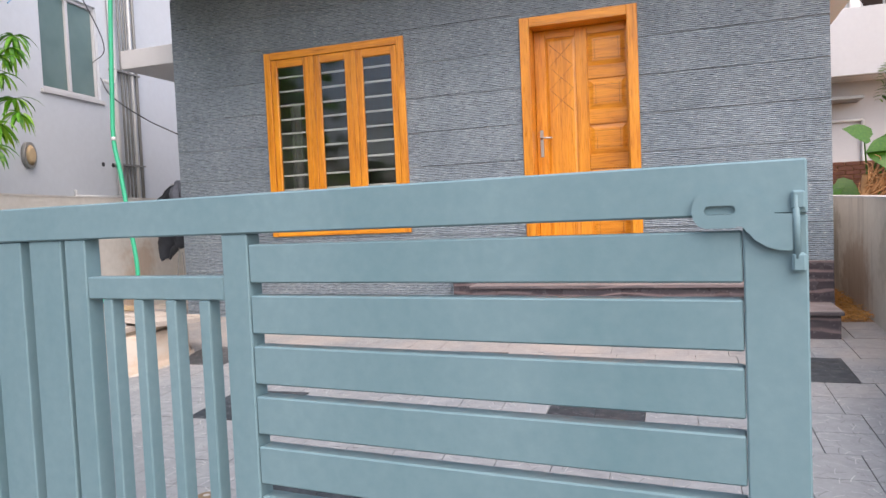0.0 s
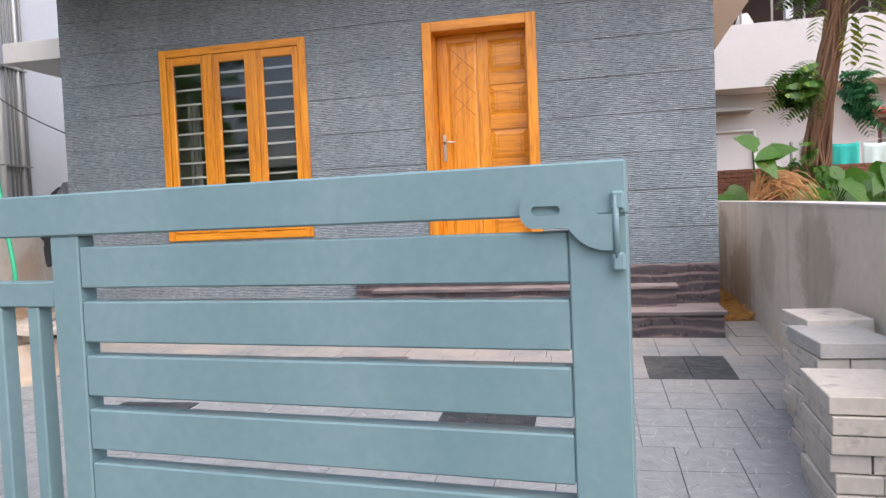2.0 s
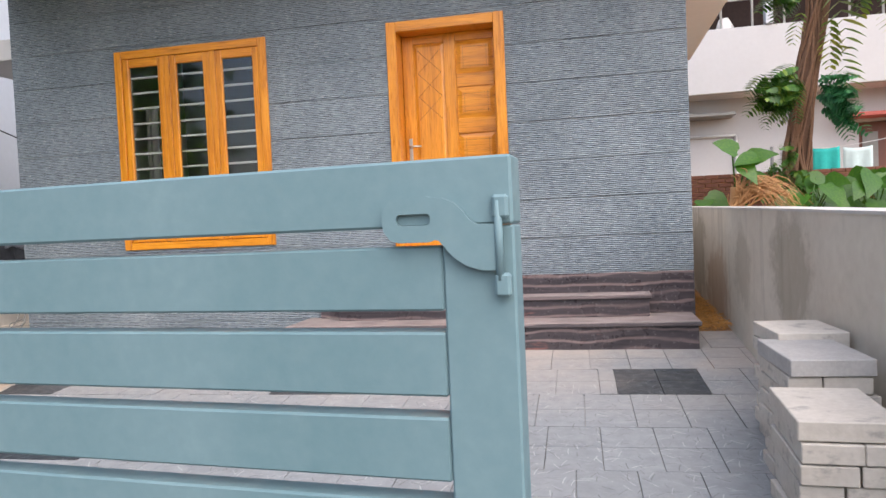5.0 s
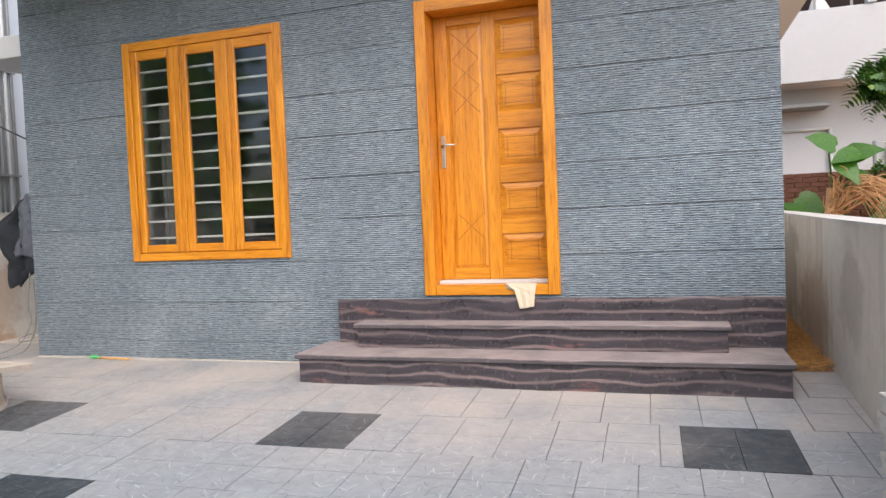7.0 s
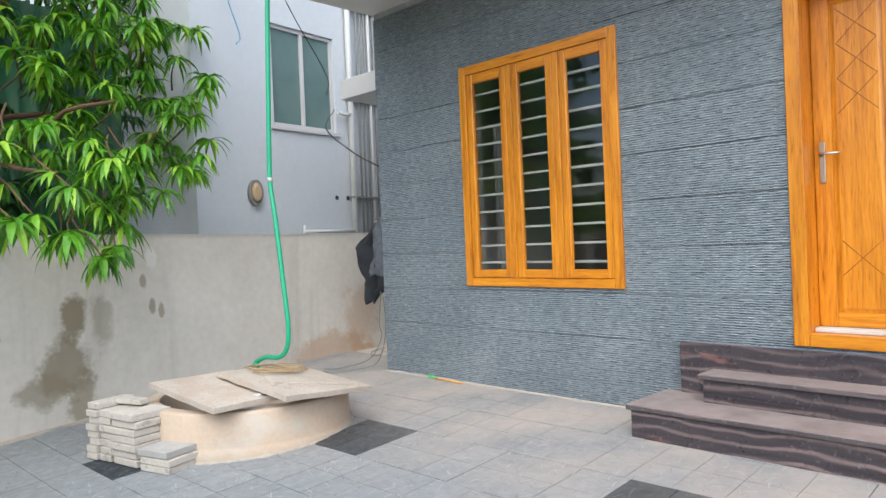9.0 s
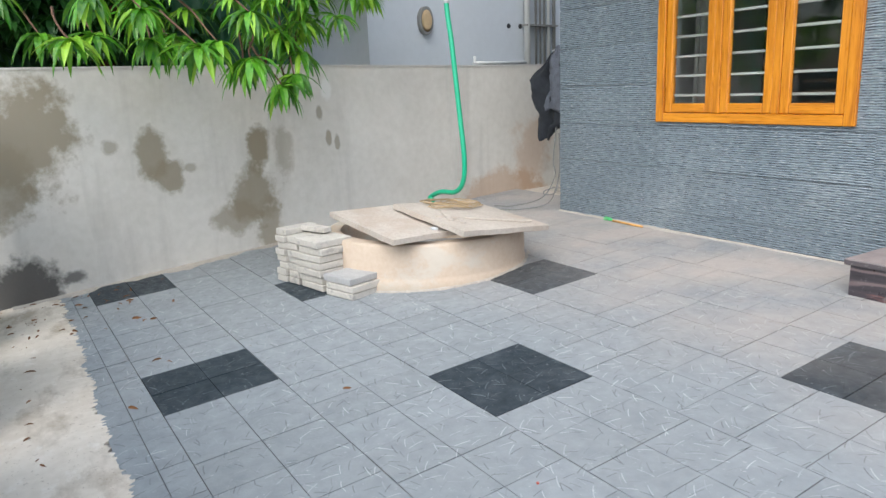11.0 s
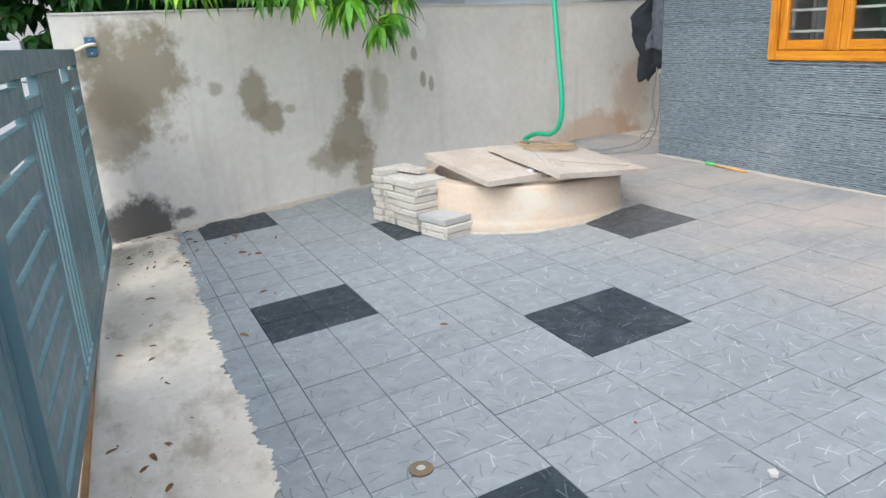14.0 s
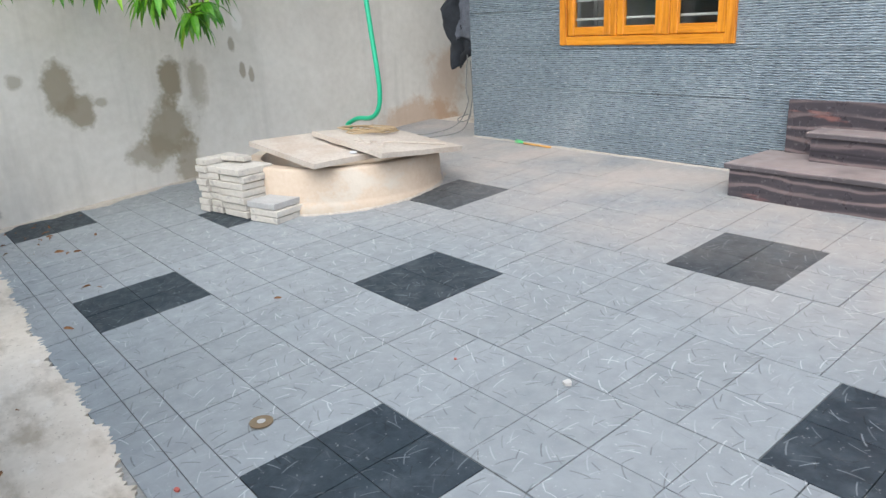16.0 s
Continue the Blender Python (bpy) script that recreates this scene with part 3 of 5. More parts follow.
clad_cache = {}


def clad_piece(x0, x1, z0, z1):
    key = (round(x1 - x0, 3), round(z1 - z0, 3))
    if key not in clad_cache:
        bm = bmesh.new()
        w, h = key
        box(bm, 0.0003, w - 0.0003, 0, 0.014, 0.0026, h - 0.0026, 0.0016)
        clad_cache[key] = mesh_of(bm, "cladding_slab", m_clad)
    ob = new("cladding_slab", clad_cache[key])
    ob.location = (x0, rng.uniform(-0.0015, 0.0005), z0)
    ob.parent = facade


def build_cladding():
    for r, (z0, z1) in enumerate(zip(CLAD_Z, CLAD_Z[1:])):
        z0, z1 = max(z0, -0.02), min(z1, 3.4)
        off = (0.0, 0.61, 0.3)[r % 3]
        xs = [0.0] + [x for x in [off + 1.22 * k for k in range(0, 6)] if 0.12 < x < HX - 0.12] + [HX]
        for a, b in zip(xs, xs[1:]):
            rects = [(a, b, z0, z1)]
            for h in (W, D):
                out = []
                for (p, q_, s, t) in rects:
                    if q_ <= h[0] or p >= h[1] or t <= h[2] or s >= h[3]:
                        out.append((p, q_, s, t))
                        continue
                    if p < h[0]:
                        out.append((p, h[0], s, t))
                    if q_ > h[1]:
                        out.append((h[1], q_, s, t))
                    m0, m1 = max(p, h[0]), min(q_, h[1])
                    if s < h[2]:
                        out.append((m0, m1, s, h[2]))
                    if t > h[3]:
                        out.append((m0, m1, h[3], t))
                rects = out
            for rc in rects:
                if rc[1] - rc[0] > 0.012 and rc[3] - rc[2] > 0.012:
                    clad_piece(*rc)


# ---------------- door ----------------
door = thing("door", "varnished teak panel door in a teak frame, closed", "door")
x0, x1, z0, z1 = D
bm = bmesh.new()
box(bm, x0, x0 + 0.085, -0.022, 0.235, z0, z1, 0.004)
part("frame_post", bm, m_wood, door)
bm = bmesh.new()
box(bm, x1 - 0.085, x1, -0.022, 0.235, z0, z1, 0.004)
part("frame_post", bm, m_wood, door)
part("frame_head", B(x0 + 0.086, x1 - 0.086, -0.021, 0.235, z1 - 0.085, z1, 0.004), m_woodx, door)
part("frame_sill", B(x0 + 0.086, x1 - 0.086, -0.021, 0.235, z0, z0 + 0.075, 0.004), m_woodx, door)
part("threshold_strip", B(x0 + 0.09, x1 - 0.09, 0.06, 0.155, z0 + 0.076, z0 + 0.1, 0.003), m_coping, door, "dusty off-white threshold strip")
LY = 0.16     # face of the leaf


def fx(x):
    return 5.276 + (x - 5.276) * 1.0143


def fz(z):
    return 1.101 + (z - 1.101) * 1.0143


leaf = part("door_leaf", B(x0 + 0.088, x1 - 0.088, LY + 0.016, LY + 0.04, z0 + 0.1, z1 - 0.088), m_wood, door)
for a, b in ((x0 + 0.088, fx(3.925)), (fx(4.19), fx(4.288)), (fx(4.612), x1 - 0.088)):
    part("stile", B(a, b, LY, LY + 0.015, z0 + 0.1, z1 - 0.088, 0.003), m_wood, leaf)
PZ = [(fz(a), fz(b)) for a, b in ((2.205, 2.482), (1.832, 2.095), (1.448, 1.706), (1.076, 1.323), (0.712, 0.956))]
edges = [0.622] + [v for p in reversed(PZ) for v in p] + [2.572]
for a, b in zip(edges[::2], edges[1::2]):
    part("rail", B(fx(4.289), fx(4.611), LY + 0.001, LY + 0.015, a, b, 0.003), m_woodx, leaf)
for a, b in ((0.622, 0.705), (2.502, 2.572)):
    part("rail", B(fx(3.926), fx(4.189), LY + 0.001, LY + 0.015, a, b, 0.003), m_woodx, leaf)


def raised_panel(xa, xb, za, zb, mat, parent, inset=0.03, out=0.012):
    """A fielded panel: sunk edge, sloping bevel, flat field."""
    bm = bmesh.new()
    lo = [bm.verts.new((x, LY + 0.0155, z)) for x, z in ((xa, za), (xb, za), (xb, zb), (xa, zb))]
    m1 = [bm.verts.new((x, LY + 0.0135, z)) for x, z in ((xa + 0.012, za + 0.012), (xb - 0.012, za + 0.012), (xb - 0.012, zb - 0.012), (xa + 0.012, zb - 0.012))]
    hi = [bm.verts.new((x, LY + 0.0155 - out, z)) for x, z in ((xa + inset, za + inset), (xb - inset, za + inset), (xb - inset, zb - inset), (xa + inset, zb - inset))]
    for a, b in ((lo, m1), (m1, hi)):
        for k in range(4):
            bm.faces.new((a[k], a[(k + 1) % 4], b[(k + 1) % 4], b[k]))
    bm.faces.new(hi)
    return part("panel", bm, mat, parent)


for a, b in PZ:
    pn = raised_panel(fx(4.29), fx(4.61), a, b, m_woodx, leaf, 0.042, 0.014)
    for (p, q_) in (((4.34, a + 0.045), (4.34, b - 0.045)), ((4.54, a + 0.045), (4.54, b - 0.045)), ((4.325, b - 0.06), (4.555, b - 0.06)), ((4.325, a + 0.06), (4.555, a + 0.06))):
        bm = bmesh.new()
        tube(bm, [(p[0], LY + 0.0015, p[1]), (q_[0], LY + 0.0015, q_[1])], 0.002, 4)
        part("engraved_line", bm, m_groove, pn)
pn = raised_panel(fx(3.927), fx(4.188), 0.706, 2.5, m_wood, leaf, 0.026, 0.008)
for base, count in ((2.45, 3), (1.12, 1)):
    for k in range(count):
        zt, zb = base - 0.2 * k, base - 0.2 * (k + 1)
        for p, q_ in (((3.94, zt), (4.145, zb)), ((4.145, zt), (3.94, zb))):
            bm = bmesh.new()
            tube(bm, [(p[0], LY + 0.0076, p[1]), (q_[0], LY + 0.0076, q_[1])], 0.0022, 4)
            part("engraved_line", bm, m_groove, pn)
hd = part("lock_plate", B(3.836, 3.868, LY - 0.008, LY, 1.457, 1.698, 0.004), m_steel, door, "satin steel lock plate")
bm = bmesh.new()
tube(bm, [(3.852, LY - 0.004, 1.62), (3.852, LY - 0.045, 1.62), (3.864, LY - 0.052, 1.626), (3.955, LY - 0.05, 1.622)], 0.0085, 8)
part("lever_handle", bm, m_steel, hd)
bm = bmesh.new()
tube(bm, [(3.852, LY - 0.006, 1.53), (3.852, LY - 0.014, 1.53)], 0.009, 10)
part("keyhole_cover", bm, m_steel, hd)

# ---------------- window ----------------
win = thing("window", "varnished teak three-light window with level steel rods", "window")
x0, x1, z0, z1 = W
part("frame_post", B(x0, x0 + 0.07, -0.02, 0.12, z0, z1, 0.004), m_wood, win)
part("frame_post", B(x1 - 0.07, x1, -0.02, 0.12, z0, z1, 0.004), m_wood, win)
part("frame_head", B(x0 + 0.071, x1 - 0.071, -0.019, 0.12, z1 - 0.07, z1, 0.004), m_woodx, win)
part("frame_sill", B(x0 + 0.071, x1 - 0.071, -0.019, 0.12, z0, z0 + 0.065, 0.004), m_woodx, win)
bay = (x1 - x0 - 0.14) / 3
rod = None
for k in range(3):
    a = x0 + 0.07 + bay * k
    b = a + bay
    if k:
        part("mullion", B(a - 0.028, a + 0.028, -0.012, 0.12, z0 + 0.066, z1 - 0.071, 0.004), m_wood, win)
    sa, sb = a + (0.03 if k else 0.004), b - (0.03 if k < 2 else 0.004)
    sash = new("sash")
    sash.parent = win
    for nm, bb, mt in (("sash_stile", (sa, sa + 0.062, -0.008, 0.03, z0 + 0.069, z1 - 0.073), m_wood), ("sash_stile", (sb - 0.062, sb, -0.008, 0.03, z0 + 0.069, z1 - 0.073), m_wood),
                       ("sash_rail", (sa + 0.063, sb - 0.063, -0.007, 0.03, z0 + 0.069, z0 + 0.135), m_woodx), ("sash_rail", (sa + 0.063, sb - 0.063, -0.007, 0.03, z1 - 0.15, z1 - 0.073), m_woodx)):
        part(nm, B(*bb, 0.006), mt, sash)
    gl = part("pane", B(sa + 0.058, sb - 0.058, 0.014, 0.018, z0 + 0.13, z1 - 0.145), m_glass, sash)
    gl.visible_shadow = False
    for hz in (z0 + 0.3, (z0 + z1) / 2, z1 - 0.3):
        part("hinge", T([(sb + 0.003 if k != 1 else sa - 0.003, -0.012, hz - 0.045), (sb + 0.003 if k != 1 else sa - 0.003, -0.012, hz + 0.045)], 0.005, 6), m_woodx, sash)
    for j in range(11):
        zz = z0 + 0.19 + j * (z1 - z0 - 0.34) / 10.6
        if rod is None:
            bm = bmesh.new()
            box(bm, 0, 1, -0.012, 0.012, -0.009, 0.009, 0.003)
            rod = mesh_of(bm, "window_rod", m_bar)
        ro = new("window_rod", rod)
        ro.location, ro.scale = (a + 0.02, 0.075, zz), (bay - 0.04, 1, 1)
        ro.parent = win
# pale folded strip behind the first light, added to imitate a reflection in the glass
bm = bmesh.new()
pts = [(1.2 + 0.02 * k, 0.3 + 0.018 * math.sin(k * 1.5)) for k in range(7)]
for p, q_ in zip(pts, pts[1:]):
    bm.faces.new([bm.verts.new(v) for v in ((p[0], p[1], 0.5), (q_[0], q_[1], 0.5), (q_[0], q_[1], 2.2), (p[0], p[1], 2.2))])
cur = solid("curtain", bm, m_reflection, "narrow pale folded strip inside the window, standing for a reflection", "curtain")
cur.modifiers.new("thick", "SOLIDIFY").thickness = 0.004

# ---------------- entrance steps ----------------
steps = thing("entrance_steps", "banded dark granite entrance steps with dusty treads", "steps")
part("riser", B(2.93, 6.088, -0.512, -0.02, -0.06, 0.138, 0.002), m_granite, steps)
part("tread", B(2.905, 6.108, -0.535, -0.002, 0.1385, 0.172, 0.005), m_tread, steps)
part("riser", B(3.262, 5.772, -0.232, -0.045, 0.1725, 0.312, 0.002), m_granite, steps)
part("tread", B(3.238, 5.79, -0.255, -0.043, 0.3125, 0.345, 0.005), m_tread, steps)
part("back_riser", B(3.02, 6.128, -0.04, -0.003, 0.1725, 0.5, 0.003), m_granite, steps)

# cream card bag draped over the door sill
bm = bmesh.new()
prof = [(-0.012, 0.606), (-0.035, 0.6), (-0.05, 0.56), (-0.058, 0.5), (-0.07, 0.43)]
rws = []
for i, (y, z) in enumerate(prof):
    w0, w1 = (4.335, 4.55) if i < 2 else (4.36 + 0.018 * i, 4.556 - 0.006 * i)
    rws.append([bm.verts.new((w0 + (w1 - w0) * k / 4, y - 0.006 * math.sin(k * 2.1 + i), z + (0.015 * k / 4 if i > 2 else 0.004 * math.sin(k * 3 + i)))) for k in range(5)])
for a, b in zip(rws, rws[1:]):
    for k in range(4):
        bm.faces.new((a[k], b[k], b[k + 1], a[k + 1]))
bag = solid("paper_bag", bm, m_card, "crumpled cream paper bag hanging over the door sill", "bag")
bag.modifiers.new("thick", "SOLIDIFY").thickness = 0.035

# ---------------- gate: two hinged leaves ----------------
def gate_leaf(label, m, layout, top, base, length, rail=0.092, slat=0.091, pitch=0.1203, lead=0.026, wide=0.137, gap=0.03):
    """layout: (kind, from, to) along the leaf; its face is the plane y = 0 and it is 40 mm deep."""
    gt = thing("gate_leaf", label, "gate", "gate leaves", m)
    d = 0.04
    part("top_rail", B(0, length, -0.004, d + 0.004, top - rail, top, 0.003), m_gate, gt)
    part("bottom_rail", B(0, length, -0.004, d + 0.004, base, base + 0.075, 0.003), m_gate, gt)
    zt, zb = top - rail - 0.0005, base + 0.0755
    bar_cache = {}

    def bar(name, w, h, depth, x, y, z):
        key = (name, round(w, 3), round(h, 3), depth)
        if key not in bar_cache:
            bm = bmesh.new()
            box(bm, 0, w, 0, depth, 0, h, 0.0025)
            bar_cache[key] = mesh_of(bm, name, m_gate)
        ob = new(name, bar_cache[key])
        ob.location = (x, y, z)
        ob.parent = gt

    for kind, a, b in layout:
        if kind == "post":
            bar("stile", b - a, zt - zb, d, a, 0, zb)
        elif kind == "level":
            z = zt - lead
            while z - slat > zb + 0.01:
                bar("level_slat", b - a - 0.002, slat, 0.036, a + 0.001, 0.002, z - slat)
                z -= pitch
        elif kind == "slim":
            bar("cross_rail", b - a - 0.002, 0.046, d - 0.004, a + 0.001, 0.002, top - rail - 0.125)
            n = 4
            for k in range(n):
                x = a + (b - a) * (k + 0.62) / (n + 0.24)
                bar("slim_bar", 0.026, top - rail - 0.1255 - zb, 0.032, x - 0.013, 0.003, zb)
        elif kind == "wide":
            n = max(1, round((b - a) / wide))
            for k in range(n):
                w = (b - a) / n
                bar("wide_slat", w - gap, zt - zb, 0.037, a + w * k + gap / 2, 0.002, zb)
    return gt


far_m = pose(-0.62, -4.565, 0, 0, 0, -2.45)
far = gate_leaf("teal-blue painted steel gate leaf hinged to the boundary wall", far_m,
                [("post", 0.0, 0.05), ("level", 0.05, 0.65), ("post", 0.65, 0.71), ("slim", 0.71, 1.17), ("post", 1.17, 1.22), ("wide", 1.22, 2.03), ("post", 2.03, 2.08), ("slim", 2.08, 2.5), ("post", 2.5, 2.56),
                 ("level", 2.56, 3.35), ("post", 3.35, 3.43)], 1.155, -0.235, 3.43, rail=0.1, slat=0.098, pitch=0.132, wide=0.08, gap=0.014)
ANG = math.degrees(math.atan2(-0.0816, 1.0))
near_m = pose(5.264, -4.95, -0.119, 0, 0, ANG) @ Matrix.Diagonal((1.17, 1.17, 1.17, 1)) @ Matrix.Translation((-2.09, 0, 0))
near = gate_leaf("teal-blue painted steel gate leaf with a swivel latch, standing ajar", near_m,
                 [("post", 2.017, 2.096), ("level", 1.175, 2.017), ("post", 1.115, 1.175), ("slim", 0.75, 1.115), ("post", 0.69, 0.75), ("wide", 0.043, 0.69), ("post", 0.0, 0.043)],
                 0.992, -0.12, 2.096, rail=0.073, slat=0.071, pitch=0.0945, lead=0.02, wide=0.118, gap=0.03)
# latch on the near leaf: a swivelling hasp with a slot, two hinge knuckles and a pin
lt = new("latch")
lt.parent = near


def plate(bm, outline, y0, y1):
    lo = [bm.verts.new((x, y0, z)) for x, z in outline]
    hi = [bm.verts.new((x, y1, z)) for x, z in outline]
    n = len(outline)
    bm.faces.new(lo)
    bm.faces.new(hi[::-1])
    for i in range(n):
        bm.faces.new((lo[i], hi[i], hi[(i + 1) % n], lo[(i + 1) % n]))


LS = 0.8


def lz(z):
    return 0.9275 + 1.02 * (z - 0.9285)


def hasp(bm):
    """A slotted arm that bends down to its hinge."""
    slot = [(-0.145 + 0.006 * math.cos(a), 0.9285 + 0.006 * math.sin(a)) for a in [math.pi / 2 + math.pi * k / 6 for k in range(7)]] + \
           [(-0.108 + 0.006 * math.cos(a), 0.9285 + 0.006 * math.sin(a)) for a in [-math.pi / 2 + math.pi * k / 6 for k in range(7)]]
    ring = [(-0.148 + 0.024 * math.cos(a), 0.9285 + 0.024 * math.sin(a)) for a in [math.pi / 2 + math.pi * k / 6 for k in range(7)]] + \
           [(-0.106 + 0.024 * math.cos(a), 0.9285 + 0.024 * math.sin(a)) for a in [-math.pi / 2 + math.pi * k / 6 for k in range(7)]]
    n = len(slot)
    vs = [[bm.verts.new((2.09 + LS * x, y, lz(z))) for x, z in loop] for loop in (slot, ring) for y in (-0.006, -0.0115)]
    si, so, ri, ro = vs
    for i in range(n):
        j = (i + 1) % n
        bm.faces.new((so[i], so[j], ro[j], ro[i]))
        bm.faces.new((si[j], si[i], ri[i], ri[j]))
        bm.faces.new((ro[i], ro[j], ri[j], ri[i]))
        bm.faces.new((so[j], so[i], si[i], si[j]))
    top = [(-0.1, 0.9515), (-0.085, 0.950), (-0.07, 0.945), (-0.058, 0.936), (-0.05, 0.927), (-0.04, 0.922), (-0.014, 0.921)]
    bot = [(-0.014, 0.874), (-0.035, 0.874), (-0.055, 0.879), (-0.072, 0.888), (-0.083, 0.898), (-0.092, 0.906), (-0.1, 0.907)]
    plate(bm, [(2.09 + LS * x, lz(z)) for x, z in top + bot][::-1], -0.0116, -0.0058)


bm = bmesh.new()
hasp(bm)
part("hasp", bm, m_gate, lt)
for zc in (0.938, 0.858):
    part("knuckle", B(2.076, 2.093, -0.015, -0.004, lz(zc) - 0.012, lz(zc) + 0.013, 0.003), m_gate, lt)
part("pin", T([(2.082, -0.011, 0.861), (2.082, -0.011, 0.944)], 0.0045, 8), m_gate, lt)
# hinge pipe between the leaves
post = thing("hinge_post", "round teal-blue steel hinge post between the gate leaves", "post")
part("pipe", T([(2.84, -4.83, -0.33), (2.84, -4.83, 1.1)], 0.046, 16), m_gate, post)
part("collar", T([(2.84, -4.83, 0.08), (2.84, -4.83, 0.096)], 0.0485, 16), m_darkpipe, post)
# rail on the ground
solid("gate_rail", B(-0.6, 6.2, -4.62, -4.595, -0.29, -0.262, 0.004, m=pose(0, 0.0, 0, 0, 0, -0.9)), m_earth, "rusty low gate rail on the cement apron", "rail")
hk = thing("wall_hinge", "cream iron gate hook on a blue enamel wall plate", "hinge")
hm = Matrix.Translation((-0.79, -4.42, 1.165)) @ pose(0, 0, 0, 0, 0, 7.5)
part("wall_plate", B(-0.005, 0.006, -0.035, 0.035, -0.065, 0.065, 0.003, m=hm), m_enamel, hk)
part("hook_arm", T(smooth_path([hm @ Vector(p) for p in ((0.012, 0.03, 0.01), (0.03, 0.0, 0.012), (0.03, -0.05, 0.0), (0.025, -0.09, -0.02), (0.03, -0.13, -0.022))], 4), 0.014, 8), m_creamiron, hk)
for zz in (-0.045, 0.045):
    part("bolt", T([hm @ Vector((0.004, 0, zz)), hm @ Vector((0.012, 0, zz))], 0.008, 6), m_steel, hk)
# broken white block pier beyond the gate end
pier = thing("block_pier", "whitewashed block pier end beyond the gate", "pier")
for k, (a, b) in enumerate(((0.0, 0.2), (0.2, 0.26), (0.26, 1.0), (1.0, 1.07), (1.07, 1.14), (1.14, 1.21))):
    part("block", B(-1.24 + 0.012 * (k % 2), -0.98, -5.1, -4.84 - 0.02 * (k % 2), -0.42 + a * 1.37, -0.42 + b * 1.37 - 0.006, 0.006), m_white, pier)

# ---------------- well with cement lids ----------------
well = thing("well", "round plastered well under two dusty cement slabs", "well")
WC = (0.46, -1.71)
bm = bmesh.new()
n = 56
R0, R1 = 0.728, 0.62
prof = [(R0 + 0.035, -0.25), (R0 + 0.03, -0.09), (R0 + 0.008, -0.07), (R0, -0.05), (R0 - 0.004, 0.155), (R0 - 0.015, 0.168), (R1, 0.168), (R1, -0.25)]
rings = []
rng = random.Random(3)
for i in range(n):
    a = 2 * math.pi * i / n
    w = 1 + 0.006 * math.sin(3 * a) + rng.uniform(-0.002, 0.002)
    rings.append([bm.verts.new((WC[0] + r * w * math.cos(a), WC[1] + r * w * math.sin(a), z)) for r, z in prof])
for i in range(n):
    a, b = rings[i], rings[(i + 1) % n]
    for k in range(len(prof) - 1):
        f = bm.faces.new((a[k], b[k], b[k + 1], a[k + 1]))
        f.smooth = k < 4
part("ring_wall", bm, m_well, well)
# black plug paints the darkness down the well; no real shaft below
bm = bmesh.new()
tube(bm, [(WC[0], WC[1], -0.2), (WC[0], WC[1], -0.09)], 0.595, 40)
part("dark_shaft", bm, m_black, well)


def slab4(c, th):
    """A slab from four top corners."""
    bm = bmesh.new()
    c = [Vector(p) for p in c]
    nrm = (c[1] - c[0]).cross(c[3] - c[0]).normalized()
    n = 6
    top, bot = [], []
    rng = random.Random(len(c) + int(1000 * c[0].x))
    for e in range(4):
        p, q_ = c[e], c[(e + 1) % 4]
        for k in range(n):
            v = p.lerp(q_, k / n)
            if k:
                v = v + Vector((rng.uniform(-1, 1), rng.uniform(-1, 1), 0)) * 0.005
            top.append(bm.verts.new(v))
            bot.append(bm.verts.new(v - nrm * th * rng.uniform(0.9, 1.05)))
    bm.faces.new(top)
    bm.faces.new(bot[::-1])
    for i in range(len(top)):
        j = (i + 1) % len(top)
        bm.faces.new((bot[i], bot[j], top[j], top[i]))
    return bm


l1 = slab4([(1.087, -2.305, 0.235), (1.067, -1.792, 0.235), (0.288, -1.862, 0.31), (0.235, -2.365, 0.31)], 0.038)
solid("cement_slab", l1, m_lid, "dusty cement slab tilted over the well rim", "slab", group="slabs over the well")
l2 = slab4([(1.317, -1.928, 0.272), (1.239, -1.18, 0.202), (0.356, -1.232, 0.277), (0.453, -1.959, 0.347)], 0.036)
solid("cement_slab", l2, m_lid, "chipped cement slab with rope lying on it", "slab", group="slabs over the well")


def on_lid(x, y, up=0.0):
    """Height on the second slab."""
    u = (1.28 - x) / 0.87
    v = (y + 1.94) / 0.74
    return 0.273 + 0.075 * u - 0.07 * v + up


rng = random.Random(21)
bm = bmesh.new()
pts = []
for k in range(90):
    a = k * 0.42
    r = 0.12 + 0.06 * math.sin(k * 0.61) + rng.uniform(-0.02, 0.02)
    x, y = 0.58 + 0.8 * r * math.cos(a), -1.55 + 1.35 * r * math.sin(a)
    pts.append((x, y, on_lid(x, y, 0.008 + 0.00028 * k + rng.uniform(0, 0.006))))
tube(bm, pts, 0.0042, 6)
solid("rope_coil", bm, m_rope, "coil of beige rope on the well slab", "rope")
